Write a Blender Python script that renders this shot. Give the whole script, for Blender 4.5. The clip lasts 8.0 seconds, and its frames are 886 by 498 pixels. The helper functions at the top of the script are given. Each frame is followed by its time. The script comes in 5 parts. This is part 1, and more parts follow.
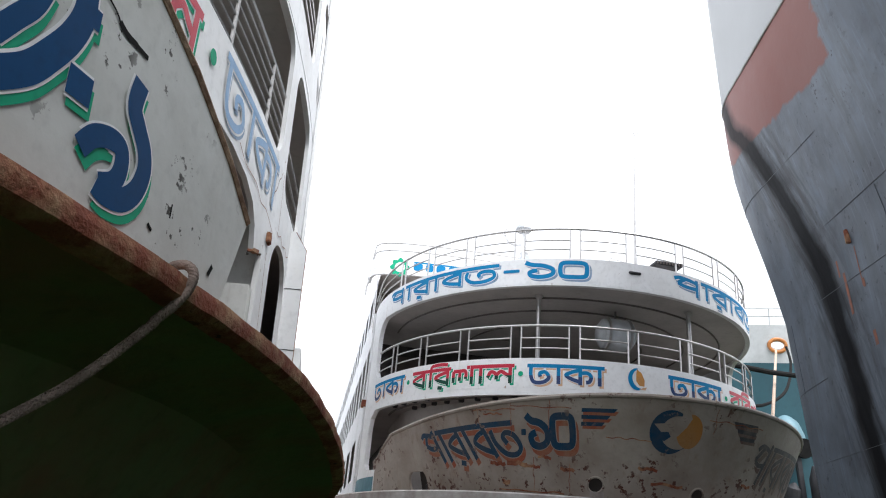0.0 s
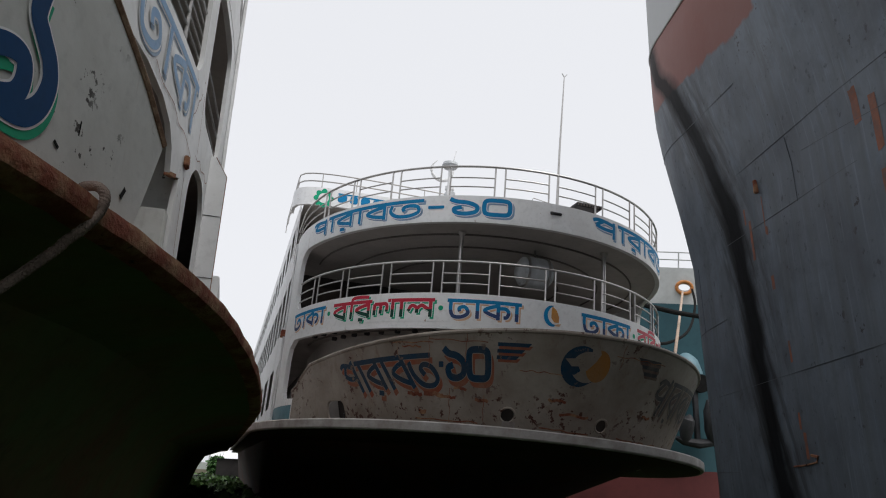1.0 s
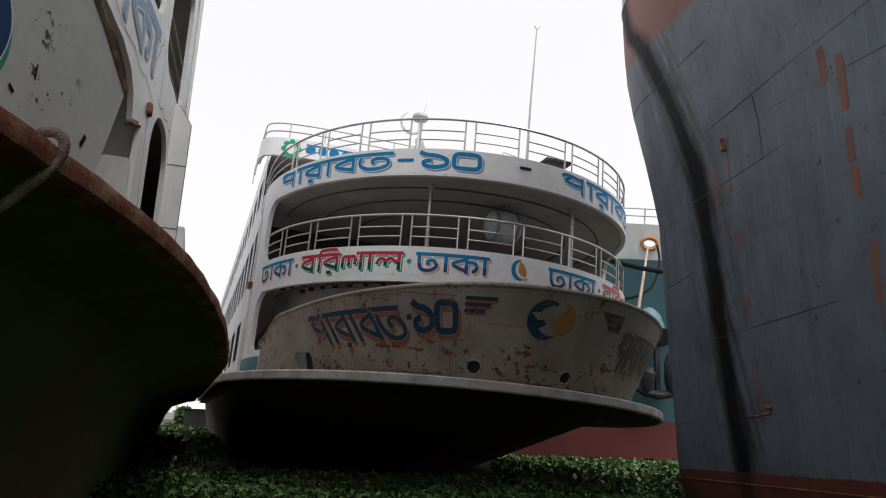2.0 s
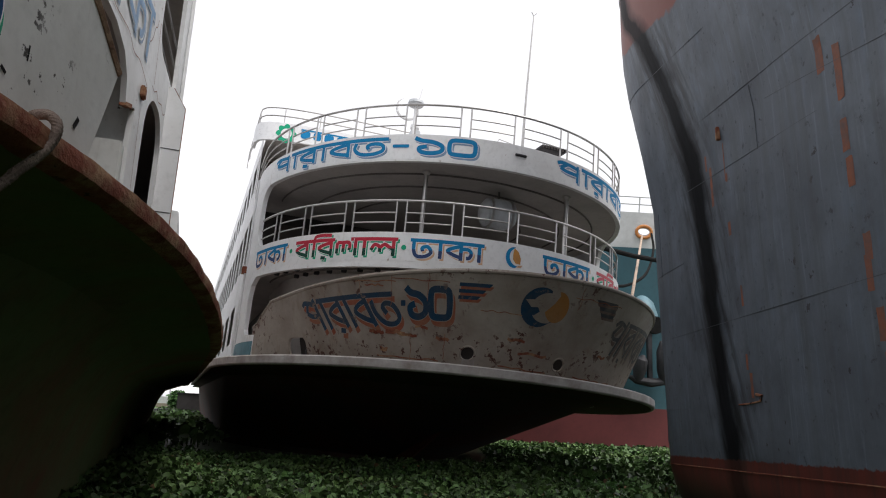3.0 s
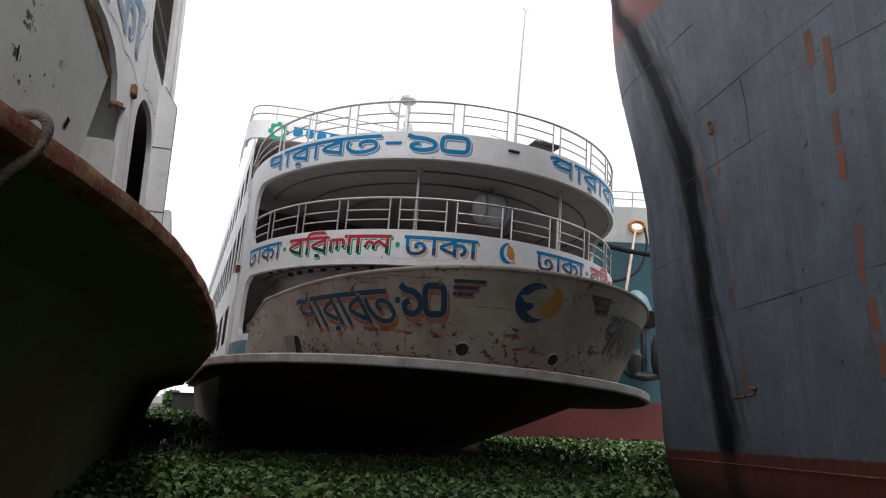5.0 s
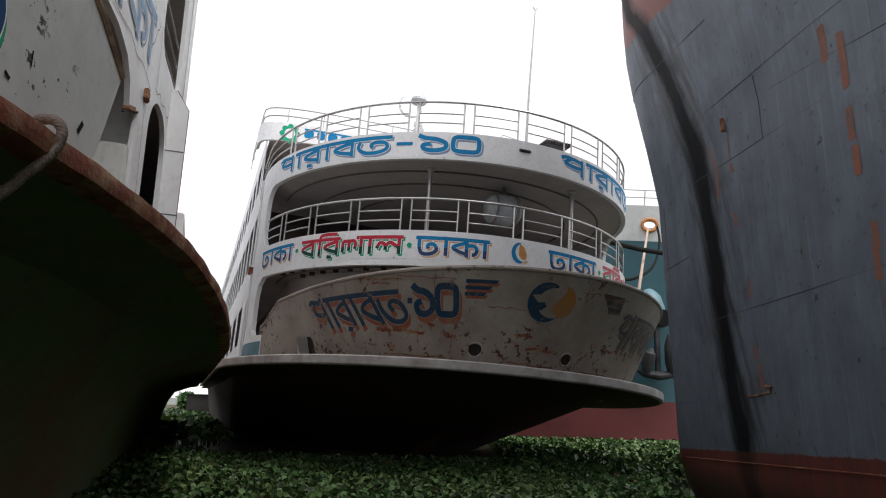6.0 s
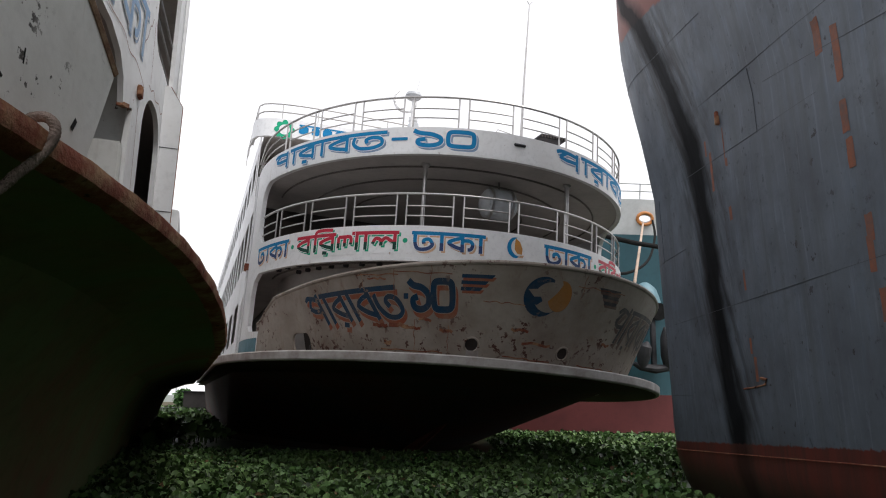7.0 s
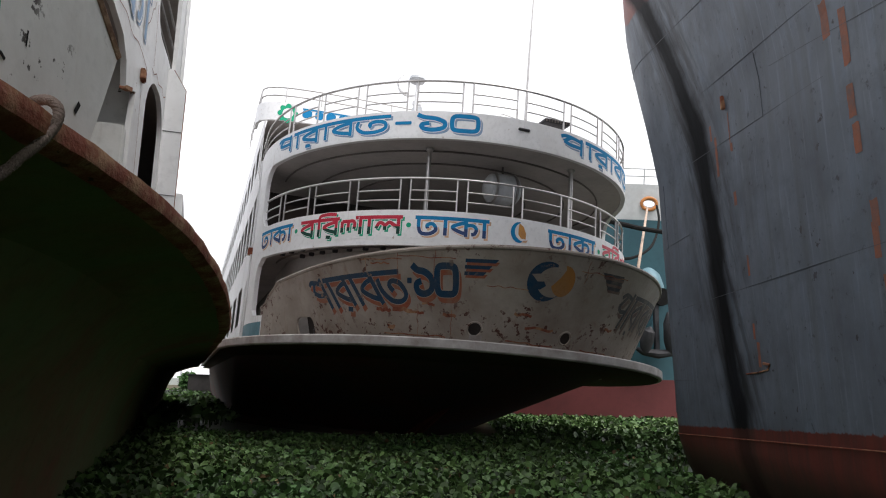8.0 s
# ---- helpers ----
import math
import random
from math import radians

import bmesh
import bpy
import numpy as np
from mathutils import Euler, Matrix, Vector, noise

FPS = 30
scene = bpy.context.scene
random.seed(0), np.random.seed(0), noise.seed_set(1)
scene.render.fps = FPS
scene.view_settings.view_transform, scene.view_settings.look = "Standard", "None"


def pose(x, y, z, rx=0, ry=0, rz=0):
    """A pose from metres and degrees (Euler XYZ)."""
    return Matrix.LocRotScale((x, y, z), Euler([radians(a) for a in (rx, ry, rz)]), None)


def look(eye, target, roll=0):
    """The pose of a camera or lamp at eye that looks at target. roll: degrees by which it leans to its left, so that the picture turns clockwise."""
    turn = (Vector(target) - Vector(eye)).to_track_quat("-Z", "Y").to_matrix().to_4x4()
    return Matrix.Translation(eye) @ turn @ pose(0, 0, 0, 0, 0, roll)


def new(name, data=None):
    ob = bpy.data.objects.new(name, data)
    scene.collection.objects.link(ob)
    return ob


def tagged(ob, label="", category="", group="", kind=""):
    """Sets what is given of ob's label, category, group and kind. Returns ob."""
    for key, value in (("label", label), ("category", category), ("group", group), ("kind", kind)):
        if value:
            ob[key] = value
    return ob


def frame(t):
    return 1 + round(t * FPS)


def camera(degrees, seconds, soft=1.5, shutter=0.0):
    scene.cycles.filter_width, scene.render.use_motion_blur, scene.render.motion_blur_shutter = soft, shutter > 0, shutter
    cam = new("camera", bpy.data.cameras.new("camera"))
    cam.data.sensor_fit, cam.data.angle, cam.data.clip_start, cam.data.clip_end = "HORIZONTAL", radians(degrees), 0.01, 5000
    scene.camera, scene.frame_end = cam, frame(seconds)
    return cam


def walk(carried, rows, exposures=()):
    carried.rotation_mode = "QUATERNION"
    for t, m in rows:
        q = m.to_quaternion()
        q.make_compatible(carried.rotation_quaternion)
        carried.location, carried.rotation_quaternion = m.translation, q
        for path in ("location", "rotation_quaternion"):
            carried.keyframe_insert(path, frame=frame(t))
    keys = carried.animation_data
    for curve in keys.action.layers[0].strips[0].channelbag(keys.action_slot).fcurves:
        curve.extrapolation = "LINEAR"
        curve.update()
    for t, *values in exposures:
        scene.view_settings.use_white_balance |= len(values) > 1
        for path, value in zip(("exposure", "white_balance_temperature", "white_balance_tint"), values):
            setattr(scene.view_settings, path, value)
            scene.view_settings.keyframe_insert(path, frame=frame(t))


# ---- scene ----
cam = camera(63.93, 8.0, soft=1.1)
EYE = (0.0, 0.0, 1.6)
TURNS = [
    (0.0, 112.410, -2.134, 9.877), (0.1, 112.32, -2.06, 8.14), (0.2, 111.61, -2.02, 7.21), (0.3, 110.88, -1.97, 5.91),
    (0.4, 110.15, -1.93, 4.96), (0.5, 109.440, -1.889, 4.207), (0.7, 108.88, -2.00, 3.54), (1.0, 107.360, -2.180, 3.376),
    (1.5, 104.263, -2.043, 1.646), (2.0, 103.715, -2.180, 0.773), (3.5, 102.330, -2.548, 0.118), (4.0, 102.580, -2.166, -0.006),
    (4.5, 102.399, -1.916, -0.381), (6.0, 102.379, -1.618, 0.906), (6.5, 101.854, -1.271, 0.982), (7.0, 101.992, -1.134, 0.664),
    (7.5, 101.670, -1.102, 0.848), (8.0, 100.745, -1.353, 0.912),
]
PATH = [(t, pose(*EYE, rx, ry, rz)) for t, rx, ry, rz in TURNS]
EXPOSE = [(0.0, 1.15, 6300, 10), (0.3, -0.22, 6050, 9), (0.5, -0.05, 6350, 10), (1.0, 0.0, 6550, 10), (1.5, 0.15, 6650, 11), (2.0, 0.2, 6700, 11), (3.5, 0.45, 6600, 12), (7.0, 0.50, 6600, 12), (8.0, 0.68, 6600, 12)]
walk(cam, PATH, EXPOSE)

# ---- light: a bright overcast sky ----
world = bpy.data.worlds.new("overcast_sky")
scene.world = world
world.use_nodes = True
wn, wl = world.node_tree.nodes, world.node_tree.links
wn.clear()
sky = wn.new("ShaderNodeTexSky")
sky.sky_type = "NISHITA"
sky.sun_disc = False
sky.sun_elevation = radians(52)
sky.sun_rotation = radians(125)
sky.air_density, sky.dust_density, sky.ozone_density = 1.0, 6.0, 1.0
grey = wn.new("ShaderNodeHueSaturation")
grey.inputs["Saturation"].default_value = 0.12
cloud = wn.new("ShaderNodeMix")
cloud.data_type = "RGBA"
cloud.inputs[0].default_value = 0.72
cloud.inputs[7].default_value = (8.6, 8.8, 9.3, 1)
back = wn.new("ShaderNodeBackground")
back.inputs["Strength"].default_value = 0.12
wo = wn.new("ShaderNodeOutputWorld")
wl.new(sky.outputs[0], grey.inputs["Color"])
wl.new(grey.outputs[0], cloud.inputs[6])
wl.new(cloud.outputs[2], back.inputs["Color"])
wl.new(back.outputs[0], wo.inputs["Surface"])

sun_data = bpy.data.lights.new("sun", "SUN")
sun_data.energy, sun_data.angle, sun_data.color = 1.2, radians(30), (1.0, 0.97, 0.92)
sun = new("sun", sun_data)
sun.matrix_world = look((13, -9, 20), (0, 0, 0))


# ---- materials ----
def shader(name, base, worn=None, amount=0.3, scale=1.5, fine=14.0, rough=0.55, metal=0.0, bump=0.15,
           streak=0.0, streak_colour=(0.16, 0.07, 0.03), chips=0.0, chip_colour=(0.05, 0.045, 0.04), island=0.0, object_random=0.0, spec=0.4):
    """A surface with broad stains, fine grain, optional run-down streaks and a light relief, in metres."""
    m = bpy.data.materials.new(name)
    m.use_nodes = True
    n, l = m.node_tree.nodes, m.node_tree.links
    b = n["Principled BSDF"]
    b.inputs["Metallic"].default_value = metal
    b.inputs["Specular IOR Level"].default_value = spec
    co = n.new("ShaderNodeTexCoord")

    def noise_at(sc, detail, stretch=None, w=0.0):
        t = n.new("ShaderNodeTexNoise")
        t.inputs["Scale"].default_value = sc
        t.inputs["Detail"].default_value = detail
        t.inputs["Roughness"].default_value = 0.62
        mp = n.new("ShaderNodeMapping")
        mp.inputs["Location"].default_value = (w, w * 1.7, w * 0.3)
        if stretch:
            mp.inputs["Scale"].default_value = stretch
        l.new(co.outputs["Object"], mp.inputs["Vector"])
        l.new(mp.outputs[0], t.inputs["Vector"])
        return t.outputs["Fac"]

    def ramp(src, lo, hi):
        r = n.new("ShaderNodeMapRange")
        r.inputs[1].default_value, r.inputs[2].default_value = lo, hi
        l.new(src, r.inputs[0])
        return r.outputs[0]

    def mixed(fac, a, bcol):
        x = n.new("ShaderNodeMix")
        x.data_type = "RGBA"
        l.new(fac, x.inputs[0])
        for i, v in ((6, a), (7, bcol)):
            if isinstance(v, tuple):
                x.inputs[i].default_value = (*v, 1)
            else:
                l.new(v, x.inputs[i])
        return x.outputs[2]

    worn = worn or tuple(c * 0.55 for c in base)
    broad = noise_at(scale, 6)
    col = mixed(ramp(broad, 0.72 - amount, 0.95 - amount * 0.6), base, worn)
    grain = noise_at(fine, 4, w=3.1)
    dark = tuple(c * 0.72 for c in base)
    col = mixed(ramp(grain, 0.5, 0.95), col, dark)
    if streak:
        run = noise_at(1.0, 5, (5.0, 5.0, 0.35), 7.7)
        spots = noise_at(3.0, 5, None, 5.2)
        mul = n.new("ShaderNodeMath")
        mul.operation = "MULTIPLY"
        l.new(ramp(run, 0.68 - streak * 0.2, 0.85), mul.inputs[0])
        l.new(ramp(spots, 0.4, 0.62), mul.inputs[1])
        col = mixed(mul.outputs[0], col, streak_colour)
    if chips:
        small = noise_at(7.0, 7, None, 11.3)
        where = noise_at(0.8, 3, None, 15.1)
        both = n.new("ShaderNodeMath")
        both.operation = "MULTIPLY"
        l.new(ramp(small, 0.70 - chips * 0.14, 0.72 - chips * 0.14), both.inputs[0])
        l.new(ramp(where, 0.46, 0.56), both.inputs[1])
        col = mixed(both.outputs[0], col, chip_colour)
    if island or object_random:
        src = n.new("ShaderNodeNewGeometry").outputs["Random Per Island"] if island else n.new("ShaderNodeObjectInfo").outputs["Random"]
        hs = n.new("ShaderNodeHueSaturation")
        k = island or object_random
        l.new(ramp(src, 0, 1), hs.inputs["Value"])
        hs.inputs["Value"].links[0].from_node.inputs[3].default_value = 1 - k
        hs.inputs["Value"].links[0].from_node.inputs[4].default_value = 1 + k
        l.new(col, hs.inputs["Color"])
        col = hs.outputs[0]
    l.new(col, b.inputs["Base Color"])
    rr = n.new("ShaderNodeMapRange")
    rr.inputs[3].default_value, rr.inputs[4].default_value = max(0.05, rough - 0.12), min(1, rough + 0.15)
    l.new(broad, rr.inputs[0])
    l.new(rr.outputs[0], b.inputs["Roughness"])
    if bump:
        bp = n.new("ShaderNodeBump")
        bp.inputs["Strength"].default_value = bump
        bp.inputs["Distance"].default_value = 0.02
        add = n.new("ShaderNodeMath")
        add.operation = "ADD"
        l.new(grain, add.inputs[0])
        l.new(broad, add.inputs[1])
        l.new(add.outputs[0], bp.inputs["Height"])
        l.new(bp.outputs[0], b.inputs["Normal"])
    return m


WHITE = shader("white_paint", (0.80, 0.81, 0.82), (0.66, 0.66, 0.65), 0.24, 0.7, 9, 0.45, bump=0.06, streak=0.22, streak_colour=(0.45, 0.38, 0.31), chips=0.15, chip_colour=(0.3, 0.2, 0.14))
OLDWHITE = shader("old_white_paint", (0.35, 0.31, 0.27), (0.21, 0.17, 0.14), 0.40, 1.1, 8, 0.5, bump=0.35, streak=0.7, chips=0.9, chip_colour=(0.08, 0.03, 0.02))
LAUNCHWHITE = shader("chalky_white_paint", (0.60, 0.61, 0.59), (0.46, 0.46, 0.43), 0.30, 1.2, 10, 0.6, bump=0.12, streak=0.35, chips=0.62)
BELTWHITE = shader("scuffed_white_belt", (0.50, 0.48, 0.47), (0.24, 0.20, 0.18), 0.42, 2.5, 12, 0.55, bump=0.2, streak=0.3)
RUST = shader("rusty_steel", (0.21, 0.065, 0.04), (0.45, 0.31, 0.18), 0.28, 4.5, 26, 0.85, bump=0.7, spec=0.2, chips=0.7, chip_colour=(0.05, 0.02, 0.015))
PALERUST = shader("flaked_rust", (0.40, 0.29, 0.20), (0.14, 0.06, 0.04), 0.4, 9.0, 30, 0.9, bump=0.8, spec=0.2)
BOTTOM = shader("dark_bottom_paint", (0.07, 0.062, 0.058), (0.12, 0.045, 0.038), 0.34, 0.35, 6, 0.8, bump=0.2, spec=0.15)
STEM = shader("red_oxide_stem", (0.14, 0.04, 0.03), (0.06, 0.025, 0.02), 0.35, 0.8, 6, 0.8, bump=0.2, spec=0.15)
ALGAE = shader("algae_covered_bottom", (0.125, 0.16, 0.072), (0.20, 0.08, 0.055), 0.32, 0.6, 7, 0.8, bump=0.3, spec=0.15, streak=0.3, streak_colour=(0.03, 0.03, 0.02))
STEEL = shader("steel_tube", (0.5, 0.49, 0.48), (0.36, 0.34, 0.33), 0.25, 6, 40, 0.32, metal=0.9, bump=0.0)
PLANKS = shader("weathered_deck_plate", (0.22, 0.19, 0.17), (0.12, 0.1, 0.09), 0.3, 1.5, 12, 0.7, bump=0.2)
CEIL = shader("ceiling_paint", (0.46, 0.43, 0.41), (0.34, 0.32, 0.31), 0.3, 0.9, 7, 0.6, bump=0.05)
BEAM = shader("beam_paint", (0.16, 0.14, 0.13), None, 0.3, 2, 12, 0.6, bump=0.05)
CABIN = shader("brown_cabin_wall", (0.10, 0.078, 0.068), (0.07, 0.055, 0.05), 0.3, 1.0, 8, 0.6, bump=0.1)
# Near-black: the shade of unlit interiors is put into this colour.
INSIDE = shader("inside_shade", (0.06, 0.052, 0.05), None, 0.3, 1.2, 9, 0.7, bump=0.1)
BLUE = shader("blue_lettering", (0.006, 0.19, 0.42), (0.012, 0.24, 0.47), 0.3, 2, 20, 0.6, bump=0.0, spec=0.15)
NAVY = shader("navy_lettering", (0.012, 0.04, 0.14), (0.02, 0.07, 0.2), 0.3, 2, 20, 0.5, bump=0.03)
ROYAL = shader("royal_blue_script", (0.002, 0.055, 0.165), (0.003, 0.075, 0.21), 0.2, 2, 18, 0.6, bump=0.0, spec=0.15)
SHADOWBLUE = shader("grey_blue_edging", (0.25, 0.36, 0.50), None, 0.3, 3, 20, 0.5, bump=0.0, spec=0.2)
OLDBLUE = shader("worn_blue_lettering", (0.008, 0.048, 0.10), (0.05, 0.06, 0.075), 0.34, 3, 18, 0.55, bump=0.0, spec=0.2, chips=0.8, chip_colour=(0.2, 0.15, 0.12))
OLDORANGE = shader("worn_orange_edging", (0.30, 0.085, 0.045), (0.26, 0.15, 0.10), 0.34, 3, 18, 0.55, bump=0.0, spec=0.2)
RED = shader("red_lettering", (0.52, 0.02, 0.05), None, 0.25, 3, 20, 0.5, bump=0.03)
GREEN = shader("green_edging", (0.015, 0.36, 0.20), (0.02, 0.27, 0.16), 0.2, 2, 18, 0.6, bump=0.0, spec=0.15)
ORANGE = shader("orange_emblem", (0.58, 0.27, 0.06), (0.4, 0.2, 0.08), 0.3, 3, 18, 0.5, bump=0.03)
PEACH = shader("peach_edging", (0.7, 0.45, 0.28), None, 0.3, 3, 18, 0.5, bump=0.03)
TEAL = shader("teal_base_stripe", (0.07, 0.20, 0.25), None, 0.3, 2, 12, 0.5, bump=0.05)
FARTEAL = shader("teal_hull_paint", (0.035, 0.105, 0.13), (0.025, 0.07, 0.09), 0.3, 0.4, 5, 0.5, bump=0.05, streak=0.3, streak_colour=(0.02, 0.06, 0.075))
FARRED = shader("red_boot_paint", (0.12, 0.024, 0.024), None, 0.3, 0.5, 5, 0.7, bump=0.05)
FARWHITE = shader("far_white_paint", (0.6, 0.62, 0.62), None, 0.3, 0.5, 5, 0.5, bump=0.05)
FAIRORANGE = shader("orange_ring_paint", (0.6, 0.24, 0.07), None, 0.3, 3, 12, 0.5, bump=0.05)
BLACK = shader("black_rubber", (0.012, 0.012, 0.012), None, 0.3, 4, 20, 0.8, bump=0.1, spec=0.1)
ROPE = shader("hemp_rope", (0.28, 0.22, 0.19), (0.14, 0.105, 0.09), 0.35, 9, 60, 0.95, bump=0.6, spec=0.1)
PALEROPE = shader("pale_rope", (0.55, 0.42, 0.33), None, 0.3, 5, 40, 0.9, bump=0.3)
PALEBLUE = shader("faded_blue_lettering", (0.25, 0.42, 0.66), (0.4, 0.52, 0.68), 0.34, 2, 18, 0.6, bump=0.0, spec=0.2)
DUSTYORANGE = shader("faded_orange_disc", (0.36, 0.17, 0.05), (0.3, 0.18, 0.09), 0.34, 2, 18, 0.6, bump=0.0, spec=0.2)
DARKGREEN = shader("dark_green_lettering", (0.01, 0.07, 0.05), None, 0.3, 2, 18, 0.6, bump=0.0, spec=0.2)
DARKSTEEL = shader("dark_steel", (0.05, 0.05, 0.055), None, 0.3, 3, 15, 0.6, metal=0.3, bump=0.2)
TANK = shader("pale_plastic", (0.6, 0.63, 0.66), None, 0.25, 1.5, 8, 0.35, bump=0.02)
WATER = shader("weedy_river_water", (0.05, 0.07, 0.03), (0.03, 0.04, 0.02), 0.3, 0.6, 5, 0.4, bump=0.3)
LEAF = shader("hyacinth_leaf", (0.055, 0.125, 0.036), (0.10, 0.155, 0.05), 0.42, 0.5, 9, 0.5, bump=0.05, island=0.8, spec=0.35)
DRYLEAF = shader("withered_leaf", (0.20, 0.12, 0.06), (0.1, 0.07, 0.03), 0.35, 1, 9, 0.8, bump=0.05, island=0.4)
BUSH = shader("bush_leaf", (0.05, 0.13, 0.03), None, 0.3, 0.5, 5, 0.6, bump=0.0, island=0.4)


# ---- building helpers ----
def mesh_of(bm, name, smooth=True, material=None):
    me = bpy.data.meshes.new(name)
    bmesh.ops.recalc_face_normals(bm, faces=bm.faces)
    bm.to_mesh(me)
    bm.free()
    if smooth:
        for p in me.polygons:
            p.use_smooth = True
        me.set_sharp_from_angle(angle=radians(35))
    if material:
        me.materials.append(material)
    return me


def part(name, bm, material, parent, label="", smooth=True):
    ob = new(name, mesh_of(bm, name, smooth, material))
    ob.parent = parent
    if label:
        tagged(ob, label)
    return ob


def thing(name, label, category, m=Matrix(), group="", kind=""):
    ob = new(name)
    ob.empty_display_size = 0.3
    ob.matrix_world = m
    return tagged(ob, label, category, group, kind)


class Outline:
    """A rounded ship's end in plan: the nose points to -y, the sides run straight aft (+y). s: metres from the nose, + towards +x."""

    def __init__(self, hw, ln, y0=0.0, power=2.0):
        self.hw, self.ln, self.y0, self.power, self.shift, self.taper = hw, ln, y0, power, 0.0, 0.0
        self.th = np.linspace(0, math.pi / 2, 400)
        e = 2.0 / power
        x, y = hw * np.sin(self.th) ** e, y0 - ln * np.cos(self.th) ** e
        self.s = np.concatenate(([0], np.cumsum(np.hypot(np.diff(x), np.diff(y)))))
        self.x, self.y, self.end = x, y, self.s[-1]

    def flat(self, s):
        a = abs(s)
        sign = 1 if s >= 0 else -1
        if a > self.end:
            return self.shift + sign * (self.hw - self.taper * (a - self.end)), self.y0 + a - self.end
        return self.shift + sign * float(np.interp(a, self.s, self.x)), float(np.interp(a, self.s, self.y))

    def out(self, s):
        (x0, y0), (x1, y1) = self.flat(s - 0.02), self.flat(s + 0.02)
        d = Vector((y1 - y0, -(x1 - x0)))
        return d.normalized()

    def at(self, s, z, off=0.0):
        x, y = self.flat(s)
        n = self.out(s)
        return Vector((x + n.x * off, y + n.y * off, z))

    def station(self, x):
        return math.copysign(float(np.interp(abs(x), self.x, self.s)), x)


def rounded(s0, z0, s1, z1, r=0.2, seg=5):
    """A rectangle with rounded corners, as points."""
    pts = []
    for cx, cy, a0 in ((s1 - r, z0 + r, -90), (s1 - r, z1 - r, 0), (s0 + r, z1 - r, 90), (s0 + r, z0 + r, 180)):
        for k in range(seg + 1):
            a = radians(a0 + 90 * k / seg)
            pts.append((cx + r * math.cos(a), cy + r * math.sin(a)))
    return pts


def oval(cx, cz, rx, rz, seg=20):
    return [(cx + rx * math.cos(2 * math.pi * k / seg), cz + rz * math.sin(2 * math.pi * k / seg)) for k in range(seg)]


def cut_strips(bm, step):
    xs = [v.co.x for v in bm.verts]
    if not xs:
        return
    x = math.ceil(min(xs) / step) * step
    while x < max(xs):
        bmesh.ops.bisect_plane(bm, geom=bm.verts[:] + bm.edges[:] + bm.faces[:], dist=1e-5, plane_co=(x, 0, 0), plane_no=(1, 0, 0))
        x += step


def sheet(outer, holes, place, thick, step=0.35):
    """A bent plate: the polygon outer with holes, in (s, z), put into space by place(s, z, off), with a thickness inwards."""
    flat = bmesh.new()
    for loop in (outer, *holes):
        vs = [flat.verts.new((a, b, 0)) for a, b in loop]
        for i in range(len(vs)):
            flat.edges.new((vs[i - 1], vs[i]))
    bmesh.ops.triangle_fill(flat, use_beauty=True, use_dissolve=False, edges=flat.edges[:])
    cut_strips(flat, step)
    return bend(flat, place, thick)


def bend(flat, place, thick):
    flat.verts.index_update()
    bm = bmesh.new()
    a = [bm.verts.new(place(v.co.x, v.co.y, 0.0)) for v in flat.verts]
    if thick:
        b = [bm.verts.new(place(v.co.x, v.co.y, -thick)) for v in flat.verts]
    for f in flat.faces:
        i = [v.index for v in f.verts]
        if bm.faces.get([a[k] for k in i]):
            continue
        bm.faces.new([a[k] for k in i])
        if thick:
            bm.faces.new([b[k] for k in reversed(i)])
    if thick:
        for e in flat.edges:
            if len(e.link_faces) == 1:
                i, j = e.verts[0].index, e.verts[1].index
                bm.faces.new((a[i], a[j], b[j], b[i]))
    flat.free()
    return bm


def tube(bm, pts, r, seg=8, closed=False):
    pts = [Vector(p) for p in pts]
    n = len(pts)
    rings = []
    for i, p in enumerate(pts):
        d = (pts[(i + 1) % n] - pts[i - 1]) if closed else (pts[min(i + 1, n - 1)] - pts[max(i - 1, 0)])
        d.normalize()
        up = Vector((0, 0, 1)) if abs(d.z) < 0.9 else Vector((0, 1, 0))
        u = d.cross(up).normalized()
        w = u.cross(d)
        rr = r[i] if isinstance(r, (list, tuple)) else r
        rings.append([bm.verts.new(p + rr * (u * math.cos(2 * math.pi * k / seg) + w * math.sin(2 * math.pi * k / seg))) for k in range(seg)])
    for i in range(n if closed else n - 1):
        q0, q1 = rings[i], rings[(i + 1) % n]
        for k in range(seg):
            bm.faces.new((q0[k], q0[(k + 1) % seg], q1[(k + 1) % seg], q1[k]))
    if not closed:
        bm.faces.new(rings[0][::-1])
        bm.faces.new(rings[-1])
    return bm


def pipe(pts, r, seg=8, closed=False):
    return tube(bmesh.new(), pts, r, seg, closed)


def block(x0, y0, z0, x1, y1, z1, bev=0.01):
    bm = bmesh.new()
    bmesh.ops.create_cube(bm, size=1)
    for v in bm.verts:
        v.co = Vector(((x0 + x1) / 2 + v.co.x * (x1 - x0), (y0 + y1) / 2 + v.co.y * (y1 - y0), (z0 + z1) / 2 + v.co.z * (z1 - z0)))
    if bev:
        bmesh.ops.bevel(bm, geom=bm.edges[:], offset=bev, segments=2, affect="EDGES", clamp_overlap=True)
    return bm


